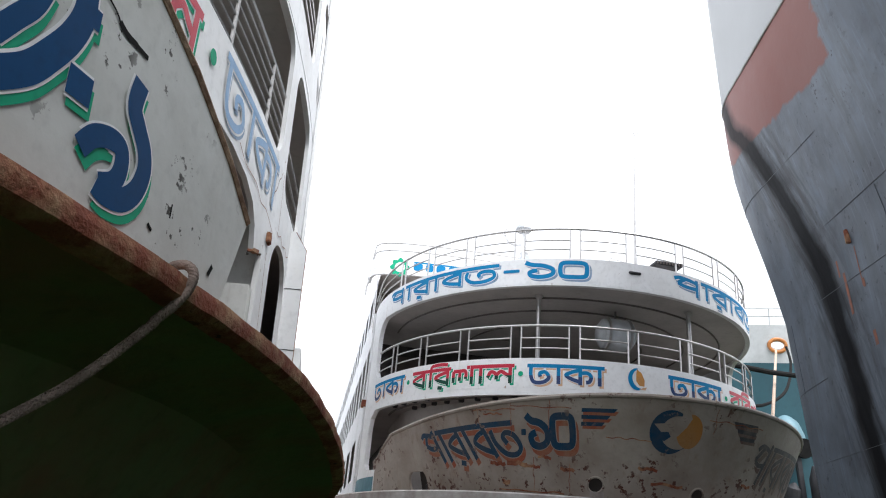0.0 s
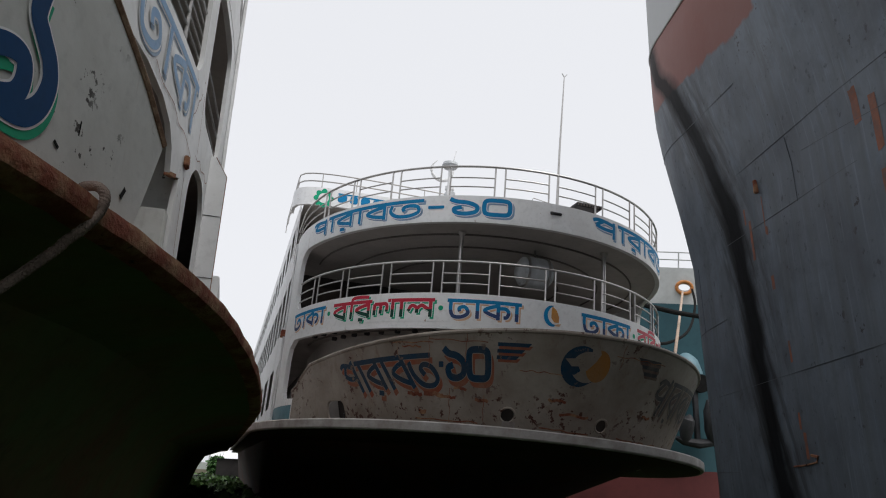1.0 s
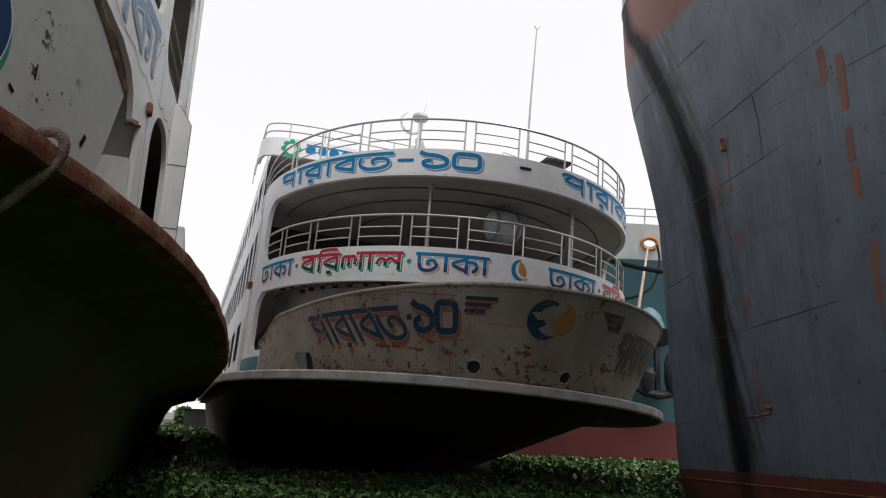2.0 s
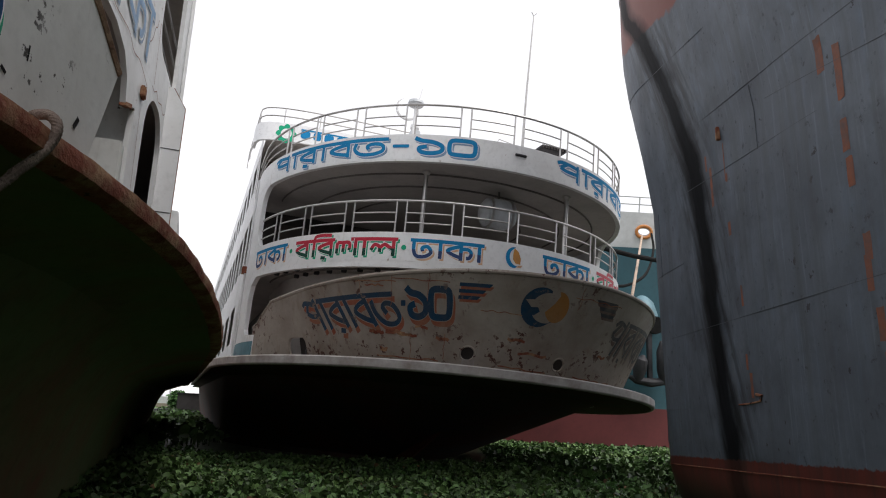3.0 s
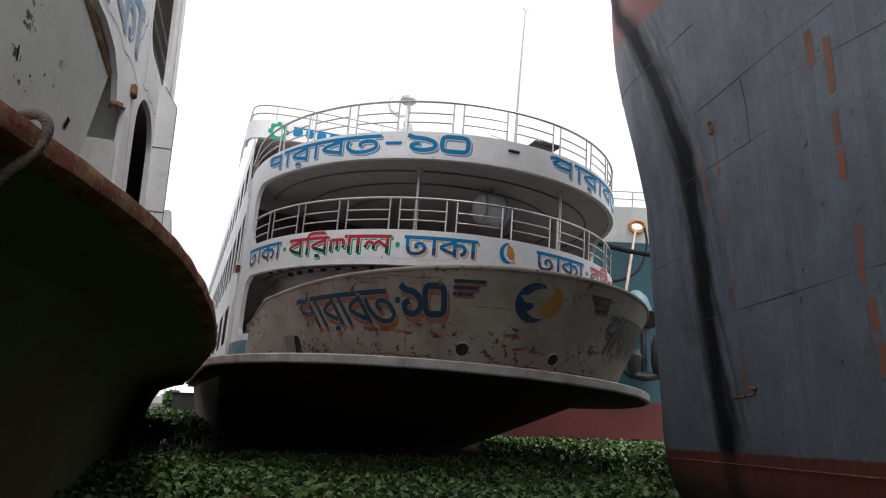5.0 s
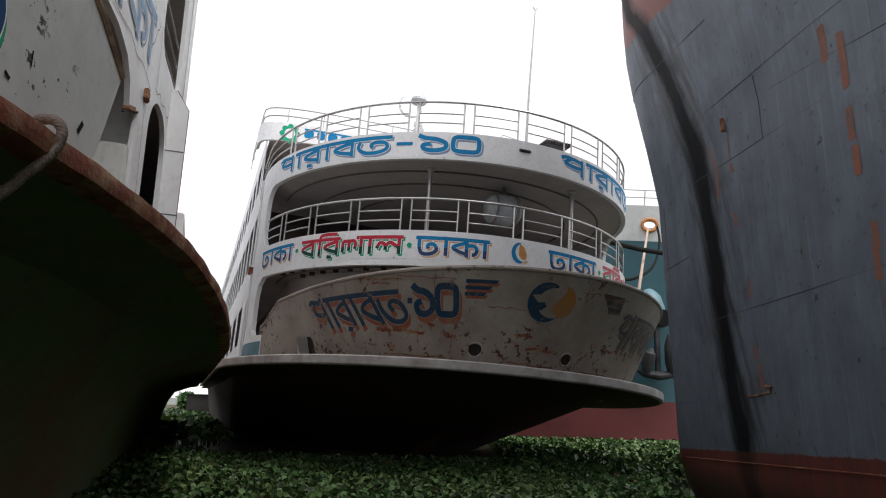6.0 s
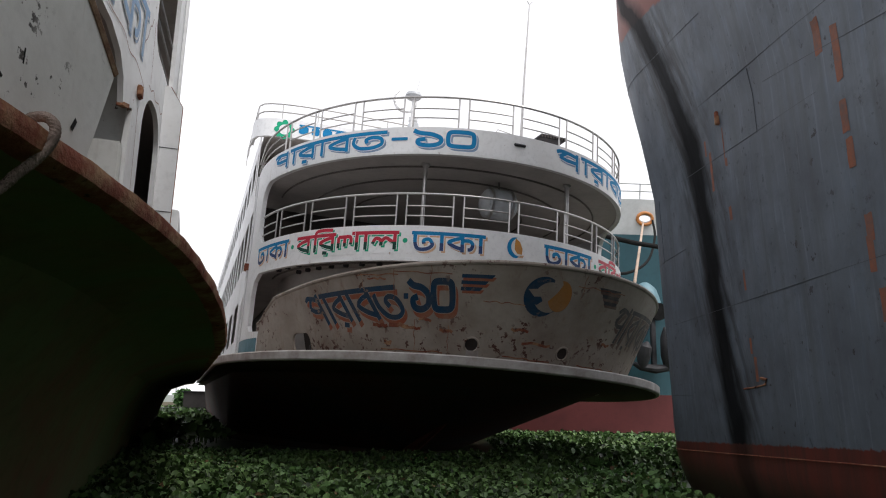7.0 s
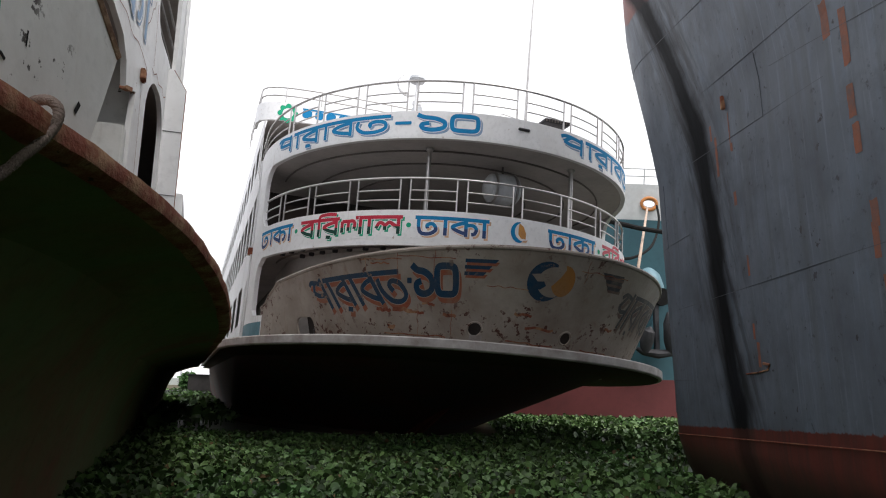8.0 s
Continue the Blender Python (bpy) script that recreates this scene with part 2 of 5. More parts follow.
def spun(profile, seg=24, axis="Z", centre=(0, 0, 0)):
    """A turned body from (radius, height) points."""
    bm = bmesh.new()
    rings = []
    for r, h in profile:
        ring = []
        for k in range(seg):
            a = 2 * math.pi * k / seg
            c = (r * math.cos(a), r * math.sin(a), h)
            if axis == "Y":
                c = (c[0], c[2], c[1])
            if axis == "X":
                c = (c[2], c[0], c[1])
            ring.append(bm.verts.new(Vector(c) + Vector(centre)))
        rings.append(ring)
    for a, b in zip(rings, rings[1:]):
        for k in range(seg):
            bm.faces.new((a[k], a[(k + 1) % seg], b[(k + 1) % seg], b[k]))
    bm.faces.new(rings[0][::-1])
    bm.faces.new(rings[-1])
    return bm


# Hand-painted block letters: breadth, then brush lines in a box whose head line is at height 1.
GLYPHS = {
    "প": (0.88, [[(0.0, 0.84), (0.16, 0.95), (0.44, 0.92), (0.72, 0.84)], [(0.34, 0.92), (0.10, 0.60)], [(0.10, 0.60), (0.34, 0.47), (0.72, 0.47)], [(0.72, 1.04), (0.72, -0.02)]]),
    "া": (0.38, [[(0.0, 0.95), (0.38, 0.95)], [(0.2, 1.0), (0.2, -0.02)]]),
    "ব": (0.78, [[(0.0, 0.95), (0.78, 0.95)], [(0.64, 1.0), (0.64, -0.02)], [(0.64, 0.78), (0.34, 0.68), (0.08, 0.48), (0.30, 0.26), (0.64, 0.12)]]),
    "র": (0.78, [[(0.0, 0.95), (0.78, 0.95)], [(0.64, 1.0), (0.64, 0.0)], [(0.64, 0.78), (0.34, 0.68), (0.08, 0.50), (0.30, 0.30), (0.64, 0.16)], [(0.22, -0.08), (0.42, -0.12)]]),
    "ত": (0.98, [[(0.0, 0.95), (0.98, 0.95)], [(0.10, 0.78), (0.06, 0.40), (0.24, 0.08), (0.58, 0.04), (0.84, 0.24), (0.82, 0.58), (0.60, 0.68), (0.42, 0.56), (0.46, 0.36)]]),
    "ঢ": (0.92, [[(0.0, 0.95), (0.92, 0.95)], [(0.14, 1.0), (0.14, 0.40), (0.26, 0.06), (0.58, 0.06), (0.78, 0.30), (0.66, 0.60), (0.46, 0.54), (0.48, 0.34)]]),
    "ক": (1.06, [[(0.0, 0.95), (1.06, 0.95)], [(0.58, 1.0), (0.58, -0.02)], [(0.58, 0.78), (0.30, 0.66), (0.08, 0.48), (0.28, 0.28), (0.58, 0.14)], [(0.58, 0.62), (0.84, 0.64), (0.96, 0.44), (0.90, 0.18), (0.78, 0.14)]]),
    "ি": (0.36, [[(0.0, 0.95), (0.36, 0.95)], [(0.20, -0.02), (0.20, 0.98)], [(0.20, 0.98), (0.26, 1.20), (0.60, 1.26), (0.98, 1.22)]]),
    "শ": (1.0, [[(0.66, 0.95), (1.0, 0.95)], [(0.12, 0.12), (0.12, 0.78)], [(0.12, 0.76), (0.40, 0.76)], [(0.38, 0.78), (0.38, 0.20)], [(0.38, 0.76), (0.58, 0.76), (0.64, 0.56), (0.62, 0.30)], [(0.86, 1.0), (0.86, -0.02)]]),
    "ল": (1.02, [[(0.0, 0.95), (1.02, 0.95)], [(0.08, 0.30), (0.20, 0.62), (0.38, 0.50), (0.40, 0.20)], [(0.40, 0.44), (0.56, 0.64), (0.72, 0.50), (0.88, 0.36)], [(0.88, 1.0), (0.88, -0.02)]]),
    "১": (0.92, [[(0.02, 0.98), (0.22, 0.82), (0.56, 0.74), (0.82, 0.52), (0.80, 0.20), (0.52, 0.05), (0.22, 0.12), (0.16, 0.36), (0.38, 0.46)]]),
    "০": (0.96, [[(0.50, 0.95), (0.22, 0.92), (0.13, 0.74), (0.13, 0.26), (0.22, 0.08), (0.50, 0.05), (0.78, 0.08), (0.87, 0.26), (0.87, 0.74), (0.78, 0.92), (0.50, 0.95)]]),
}


def smoothed(pts, sub=5):
    if len(pts) == 2:
        return [np.array(q, float) for q in pts]
    fine = []
    for i in range(len(pts) - 1):
        p0, p1, p2, p3 = (np.array(pts[max(0, min(len(pts) - 1, j))], float) for j in (i - 1, i, i + 1, i + 2))
        for k in range(sub):
            t = k / sub
            fine.append(0.5 * (2 * p1 + (p2 - p0) * t + (2 * p0 - 5 * p1 + 4 * p2 - p3) * t * t + (3 * p1 - p0 - 3 * p2 + p3) * t ** 3))
    return fine + [np.array(pts[-1], float)]


def brush(bm, pts, width, lift):
    """Lay a brush line of even width into a flat bmesh; its short lengths rise a hair over one another."""
    fine = smoothed(pts)
    edge = []
    for i, p in enumerate(fine):
        d = fine[min(i + 1, len(fine) - 1)] - fine[max(i - 1, 0)]
        d = d / (np.hypot(*d) + 1e-9)
        n = np.array((-d[1], d[0])) * width / 2
        edge.append((p + n, p - n))
    for i in range(len(edge) - 1):
        z = lift + 2e-5 * i
        bm.faces.new([bm.verts.new((q[0], q[1], z)) for q in (edge[i][0], edge[i][1], edge[i + 1][1], edge[i + 1][0])])


def word(parent, body, s0, s1, z0, z1, place, layers, bold=0.08, slant=0.0, label="", step=0.2, lower=None, rise=0.0):
    """Painted word between s0..s1 and z0..z1. layers: (ds, dz, height above the plate, material, extra breadth)."""
    total = sum(GLYPHS[c][0] for c in body)
    k = (s1 - s0) / total
    for ds, dz, h, material, extra in layers:
        x = 0.0
        split = z0 + 0.42 * (z1 - z0) + dz
        for c in body:
            bm = bmesh.new()
            for n, line in enumerate(GLYPHS[c][1]):
                pts = [(s0 + ds + (x + a) * k + slant * (b - 0.5), z0 + dz + b * (z1 - z0) + rise * (x + a) / total) for a, b in line]
                brush(bm, pts, bold + 2 * extra, 0.0005 * n)
            x += GLYPHS[c][0]
            if lower:
                bmesh.ops.bisect_plane(bm, geom=bm.verts[:] + bm.edges[:] + bm.faces[:], dist=1e-5, plane_co=(0, split, 0), plane_no=(0, 1, 0))
            cut_strips(bm, step)
            for f in bm.faces:
                f.material_index = 1 if lower and material is layers[-1][3] and f.calc_center_median().y < split else 0
            for v in bm.verts:
                v.co = place(v.co.x, v.co.y, h + v.co.z)
            ob = part("letter", bm, material, parent, label, smooth=False)
            if lower:
                ob.data.materials.append(lower)


def shape(parent, name, pts, place, h, material, label="", step=0.25):
    flat = bmesh.new()
    vs = [flat.verts.new((a, b, 0)) for a, b in pts]
    for i in range(len(vs)):
        flat.edges.new((vs[i - 1], vs[i]))
    bmesh.ops.triangle_fill(flat, use_beauty=True, use_dissolve=False, edges=flat.edges[:])
    cut_strips(flat, step)
    return part(name, bend(flat, lambda s, z, o: place(s, z, h + o), 0.0), material, parent, label, smooth=False)


def stroke(pts, width):
    """A brush stroke's outline round a bent line, with square ends, in the plane."""
    fine = []
    for i in range(len(pts) - 1):
        p0, p1, p2, p3 = (np.array(pts[max(0, min(len(pts) - 1, j))], float) for j in (i - 1, i, i + 1, i + 2))
        for k in range(6):
            t = k / 6
            fine.append(0.5 * (2 * p1 + (p2 - p0) * t + (2 * p0 - 5 * p1 + 4 * p2 - p3) * t * t + (3 * p1 - p0 - 3 * p2 + p3) * t ** 3))
    fine.append(np.array(pts[-1], float))
    left, right = [], []
    for i, p in enumerate(fine):
        d = fine[min(i + 1, len(fine) - 1)] - fine[max(i - 1, 0)]
        d = d / (np.hypot(*d) + 1e-9)
        n = np.array((-d[1], d[0])) * width / 2
        left.append(tuple(p + n)), right.append(tuple(p - n))
    return left + right[::-1]


def loft(curves, s_list, places):
    """A skin through a list of place functions over the same stations."""
    bm = bmesh.new()
    rows = [[bm.verts.new(f(s)) for s in s_list] for f in places]
    for a, b in zip(rows, rows[1:]):
        for i in range(len(s_list) - 1):
            bm.faces.new((a[i], a[i + 1], b[i + 1], b[i]))
    return bm


def span(a, b, n):
    return [a + (b - a) * i / (n - 1) for i in range(n)]


def deck_plate(outline, z0, z1, aft, inset=0.0):
    """A flat deck with the ship's outline."""
    st = [s for s in span(-outline.end, outline.end, 61)]
    ring = [outline.at(s, 0, -inset) for s in st]
    thin = outline.taper * (aft - outline.y0)
    ring = [Vector((ring[0].x + thin, aft, 0))] + ring + [Vector((ring[-1].x - thin, aft, 0))]
    bm = bmesh.new()
    lo = [bm.verts.new((p.x, p.y, z0)) for p in ring]
    hi = [bm.verts.new((p.x, p.y, z1)) for p in ring]
    bm.faces.new(lo[::-1])
    bm.faces.new(hi)
    for i in range(len(ring)):
        j = (i + 1) % len(ring)
        bm.faces.new((lo[i], lo[j], hi[j], hi[i]))
    return bm


def railing(parent, outline, z, heights, gaps, off, s_from, s_to, r_post=0.022, r_top=0.03, gap=0.25, label="bright steel tube railing"):
    """Rail sections between post pairs round an outline."""
    rail = new("railing")
    rail.parent = parent
    tagged(rail, label)
    n = max(8, int((s_to - s_from) / 0.25))
    part("top_rail", pipe([outline.at(s, z + heights[0], off) for s in span(s_from, s_to, n)], r_top), STEEL, rail)
    posts = sorted([g + k for g in gaps for k in (-gap / 2, gap / 2) if s_from <= g + k <= s_to])
    for s in posts:
        part("post", pipe([outline.at(s, z, off), outline.at(s, z + heights[0], off)], r_post), STEEL, rail)
    edges = [s_from] + posts + [s_to]
    for a, b in zip(edges[0::2], edges[1::2]):
        if b - a < 0.1:
            continue
        for h in heights[1:]:
            part("rail", pipe([outline.at(s, z + h, off) for s in span(a, b, max(3, int((b - a) / 0.25)))], r_post * 0.85), STEEL, rail)
    return rail


# ---- water ----
bm = bmesh.new()
bmesh.ops.create_grid(bm, x_segments=2, y_segments=2, size=1500)
water = new("water", mesh_of(bm, "water", False, WATER))
tagged(water, "dark still river water under floating plants", "water", kind="structure")

HEAD = 20.2


# ---- the white river ferry with its bow towards the viewer ----
FERRY = pose(-0.57, 21.23, 0, 0, 0, HEAD) @ pose(0, 0, 0, 0, 2.5, 0)
ferry = thing("river_ferry", "white three-deck river ferry with blue lettering and a scuffed bow", "ferry", FERRY)
belt_c = Outline(5.825, 7.685, 0.068, 2.165)
belt_c.shift = -0.455


def belt_z(p):
    """Height of the guard deck's lower edge: a light list and a bow that lifts."""
    return 1.971 - 0.019 * p.x + 0.0025 * min(9.0, max(0.0, -p.y)) ** 2


def on_belt(s, dz, off=0.0):
    p = belt_c.at(s, 0, off)
    return Vector((p.x, p.y, belt_z(p) + dz))


HW = 5.6
deck_c = Outline(HW, 6.3, 1.0)
bul_lo, bul_hi = Outline(4.65, 6.7, 0.05, 2.07), Outline(5.38, 7.75, 0.05, 2.07)
AFT = 46.0

# hull below the belt
wl_c, mid_c = Outline(4.7, 9.5, 10.5, 1.6), Outline(5.3, 7.7, 1.6, 1.9)
wl_c.shift = mid_c.shift = -0.455
st = span(-belt_c.end - 30, belt_c.end + 30, 141)
k_mid, k_wl = mid_c.end / belt_c.end, wl_c.end / belt_c.end


def follow(outline, ratio, s, z):
    e = belt_c.end
    t = s * ratio if abs(s) <= e else math.copysign(outline.end + abs(s) - e, s)
    return outline.at(t, z)


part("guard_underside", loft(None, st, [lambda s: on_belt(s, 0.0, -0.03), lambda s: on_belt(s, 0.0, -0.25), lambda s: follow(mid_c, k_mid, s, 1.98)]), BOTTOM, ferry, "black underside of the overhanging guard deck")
part("hull_bottom", loft(None, st, [lambda s: follow(mid_c, k_mid, s, 2.0), lambda s: follow(mid_c, k_mid, s, 1.98).lerp(follow(wl_c, k_wl, s, 0.05), 0.35), lambda s: follow(mid_c, k_mid, s, 1.98).lerp(follow(wl_c, k_wl, s, 0.05), 0.75), lambda s: follow(wl_c, k_wl, s, 0.05), lambda s: follow(wl_c, k_wl * 0.98, s, -0.6)]), BOTTOM, ferry, "black bottom paint with red oxide showing through")
stem = bmesh.new()
tube(stem, [(-0.455, -5.0, 1.95), (-0.455, -2.9, 1.25), (-0.455, -0.6, 0.5), (-0.455, 0.95, 0.0), (-0.455, 1.0, -0.6)], [0.06, 0.10, 0.16, 0.20, 0.20], 8)
part("stem_bar", stem, STEM, ferry, "red oxide stem bar")
# rubbing belt
prof = [(-0.06, -0.01), (0.01, 0.0), (0.03, 0.025), (0.03, 0.17), (0.01, 0.195), (-0.35, 0.20)]
part("rubbing_belt", loft(None, st, [lambda s, o=o, z=z: on_belt(s, z, o + 0.008 * noise.noise((s * 1.7, z * 3, 1.0))) for o, z in prof]), BELTWHITE, ferry, "scuffed white steel rubbing belt")
part("main_deck", deck_plate(belt_c, 2.17, 2.225, AFT, 0.3), PLANKS, ferry)


# bulwark
def on_bulwark(s, z, off):
    f = min(1.15, max(0.0, (z - 2.25) / 2.0))
    e = bul_hi.end
    lo = bul_lo.at(s * bul_lo.end / e if abs(s) <= e else math.copysign(bul_lo.end + abs(s) - e, s), z)
    hi = bul_hi.at(s, z)
    aft = min(1.0, max(0.0, (hi.y + 3.2) / 2.4))
    f = f + (1 - f) * aft
    p = lo.lerp(hi, f)
    n = bul_hi.out(s)
    return Vector((p.x + n.x * off, p.y + n.y * off, z))


def bul_top(s):
    return 4.25 - 0.083 * (bul_hi.flat(s)[1] + 7.7)


S_END = bul_hi.end - 0.9
top = [(s, bul_top(s)) for s in span(S_END - 1.3, -S_END + 1.3, 41)]
outer = [(-S_END, 2.16), (S_END, 2.16), (S_END, 3.22), (S_END - 0.3, 3.3), (S_END - 0.52, 3.46)] + top + [(-S_END + 0.52, 3.46), (-S_END + 0.3, 3.3), (-S_END, 3.22)]
holes_s = [(-7.1, 2.68, 0.42, 0.24), (-1.74, 2.65, 0.17, 0.14), (0.49, 2.61, 0.16, 0.13)]
bulwark = part("bulwark", sheet(outer, [rounded(holes_s[0][0] - 0.45, 2.42, holes_s[0][0] + 0.42, 2.9, 0.2)] + [oval(*h) for h in holes_s[1:]], on_bulwark, 0.05, 0.3), OLDWHITE, ferry, "dented off-white bow plating with rust scars")
part("bulwark_rail", pipe([on_bulwark(s, z, -0.02) for s, z in [(-S_END, 3.22), (-S_END + 0.3, 3.3), (-S_END + 0.52, 3.46)] + top[::-1] + [(S_END - 0.52, 3.46), (S_END - 0.3, 3.3), (S_END, 3.22)]], 0.05, 8), OLDWHITE, bulwark)
for cx, cz, rx, rz in holes_s[1:]:
    part("fairlead_ring", pipe([on_bulwark(s, z, 0.0) for s, z in oval(cx, cz, rx, rz)], 0.022, 6, True), OLDWHITE, bulwark)
    # Dark plate added behind the hole, standing in for the bulwark's shaded inside.
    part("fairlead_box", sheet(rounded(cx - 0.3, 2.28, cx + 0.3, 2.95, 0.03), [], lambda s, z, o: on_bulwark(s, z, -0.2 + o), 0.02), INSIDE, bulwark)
h0 = holes_s[0]
for k, ds in enumerate((0.12, 0.3)):
    p = on_bulwark(h0[0] + ds, 2.5, -0.16)
    part("fairlead_roller", spun([(0.05, 2.26), (0.1, 2.3), (0.075, 2.4), (0.075, 2.55), (0.1, 2.62), (0.05, 2.66)], 14, centre=(p.x, p.y, 0)), DARKSTEEL, bulwark)
# Near-black sheet added behind the large hole for the shade in there.
part("roller_plate", sheet(rounded(h0[0] - 0.6, 2.26, h0[0] - 0.1, 3.0, 0.02), [], lambda q, z, o: on_bulwark(q, z, -0.4 + o), 0.02), INSIDE, bulwark)
part("roller_plate", sheet(rounded(h0[0] + 0.1, 2.26, h0[0] + 0.6, 2.62, 0.02), [], lambda q, z, o: on_bulwark(q, z, -0.3 + o), 0.02), RUST, bulwark)
# bollards behind the fairleads
for cx, cz, rx, rz in holes_s:
    p = on_bulwark(cx, 2.25, -0.35)
    part("bollard", spun([(0.11, 2.25), (0.1, 2.3), (0.08, 2.34), (0.08, 2.62), (0.11, 2.65), (0.11, 2.7)], 14, centre=(p.x, p.y, 0)), DARKSTEEL, ferry)
part("fairlead_plate", sheet(rounded(holes_s[1][0] - 0.1, 2.28, holes_s[1][0] + 0.19, 2.53, 0.02), [], lambda s, z, o: on_bulwark(s, z, 0.06 + o), 0.05), BELTWHITE, bulwark)

NAME = "পারাবত"
FADEDBLUE = shader("faded_blue_paint", (0.035, 0.04, 0.05), (0.16, 0.14, 0.12), 0.33, 5, 16, 0.6, bump=0.2)
FADEDRED = shader("faded_red_paint", (0.11, 0.06, 0.05), (0.22, 0.18, 0.15), 0.36, 5, 16, 0.6, bump=0.2)
NUM = "১০"
W_OLD = [(0.06, -0.10, 0.004, OLDORANGE, 0.008), (0, 0, 0.007, OLDWHITE, 0.014), (0, 0, 0.010, OLDBLUE, 0.0)]
x_at = bul_hi.station
word(bulwark, NAME, -6.40, -3.40, 3.02, 3.64, on_bulwark, W_OLD, 0.10, -0.42, rise=0.12)
word(bulwark, NUM, -3.24, -2.22, 3.27, 3.87, on_bulwark, W_OLD, 0.13, -0.06)
shape(bulwark, "painted_dot", rounded(-3.37, 3.50, -3.26, 3.61, 0.02), on_bulwark, 0.008, OLDBLUE)
W_FADED = [(0.06, -0.10, 0.004, FADEDRED, 0.006), (0, 0, 0.007, OLDWHITE, 0.012), (0, 0, 0.010, FADEDBLUE, 0.0)]
word(bulwark, NAME, 1.75, 4.3, 2.98, 3.70, on_bulwark, W_FADED, 0.085, 0.3)
word(bulwark, NUM, 4.45, 5.4, 3.1, 3.65, on_bulwark, W_FADED, 0.10, 0.0)
for side in (-1, 1):
    for i, wdt in enumerate((0.62, 0.5, 0.4)):
        z = 3.95 - i * 0.12
        a = -2.10 if side < 0 else x_at(1.6) - wdt
        lean = 0.12 * side
        bar = [(a, z - 0.035), (a + wdt, z - 0.035), (a + wdt + (0.06 if side < 0 else 0), z + 0.035), (a - (0.06 if side > 0 else 0), z + 0.035)]
        shape(bulwark, "painted_bar", [(s + 0.03, q - 0.05) for s, q in bar], on_bulwark, 0.006, OLDORANGE if side < 0 else FADEDRED)
        shape(bulwark, "painted_bar", bar, on_bulwark, 0.009, OLDBLUE if side < 0 else FADEDBLUE)


def crescent(cx, cz, r, cut, shift, a0, a1, n=18):
    outer_arc = [(cx + r * math.cos(radians(a)), cz + r * math.sin(radians(a))) for a in span(a0, a1, n)]
    inner_arc = [(cx + shift + cut * math.cos(radians(a)), cz + cut * math.sin(radians(a))) for a in span(a1 - 12, a0 + 12, n)]
    return outer_arc + inner_arc


def arc(cx, cz, rx, rz, a0, a1, n=24):
    return [(cx + rx * math.cos(radians(a)), cz + rz * math.sin(radians(a))) for a in span(a0, a1, n)]


# blue crescent with a pale bird crossing an orange disc on the bow
shape(bulwark, "emblem_crescent", arc(-0.36, 3.66, 0.41, 0.38, 62, 318, 26) + arc(-0.19, 3.66, 0.36, 0.29, 300, 86, 26), on_bulwark, 0.008, OLDBLUE, "worn blue crescent")
shape(bulwark, "emblem_disc", arc(0.03, 3.70, 0.27, 0.30, -180, 175, 30), on_bulwark, 0.0095, DUSTYORANGE, "faded orange disc")
shape(bulwark, "emblem_bird", [(-0.70, 3.78), (-0.50, 3.80), (-0.38, 3.72), (-0.26, 3.86), (-0.02, 4.05), (0.04, 3.92), (-0.05, 3.76), (-0.20, 3.60), (-0.34, 3.55), (-0.42, 3.44), (-0.46, 3.58), (-0.56, 3.66)], on_bulwark, 0.012, OLDWHITE, "pale bird")
shape(bulwark, "emblem_crescent", [(-0.66, 3.64), (-0.40, 3.66), (-0.34, 3.58), (-0.45, 3.50), (-0.62, 3.50)], on_bulwark, 0.014, OLDBLUE)


# rust cracks and scrapes in the bow plating
random.seed(21)
for s0, z0, ln, wd in ((-4.6, 4.0, 1.1, 0.02), (-4.3, 3.93, 0.5, 0.035), (-3.6, 4.02, 1.3, 0.014), (-1.6, 3.5, 0.9, 0.016), (0.4, 3.95, 1.4, 0.014), (-4.2, 3.0, 0.4, 0.06), (-3.75, 3.0, 0.5, 0.075), (-3.3, 2.95, 0.35, 0.05),
                       (-3.0, 3.12, 0.3, 0.06), (-2.5, 2.9, 0.3, 0.05), (-4.0, 2.5, 1.6, 0.03), (-1.0, 2.45, 1.2, 0.03), (-0.6, 2.75, 0.7, 0.05), (-0.9, 3.0, 0.4, 0.05), (1.0, 2.4, 1.6, 0.03), (1.6, 2.9, 0.3, 0.06), (-5.9, 2.42, 1.8, 0.025), (-3.9, 2.66, 0.2, 0.1)):
    pts = [(s0 + ln * k / 7, z0 + random.uniform(-0.02, 0.02) - 0.03 * k / 7) for k in range(8)]
    shape(bulwark, "rust_scar", stroke(pts, wd * random.uniform(0.8, 1.2)), on_bulwark, 0.013, RUST)
for s0, z0, z1 in ((-4.45, 3.75, 4.12), (-3.6, 3.5, 4.1), (-2.75, 3.6, 4.15), (-3.1, 2.4, 3.1), (-2.3, 2.5, 3.0), (0.55, 3.7, 4.15)):
    pts = [(s0 + random.uniform(-0.02, 0.02), z0 + (z1 - z0) * k / 5) for k in range(6)]
    shape(bulwark, "rust_scar", stroke(pts, 0.012), on_bulwark, 0.0135, RUST)

# rounded front shell with its two great openings, deck by deck
def on_deck(s, z, off):
    return deck_c.at(s, z, off)


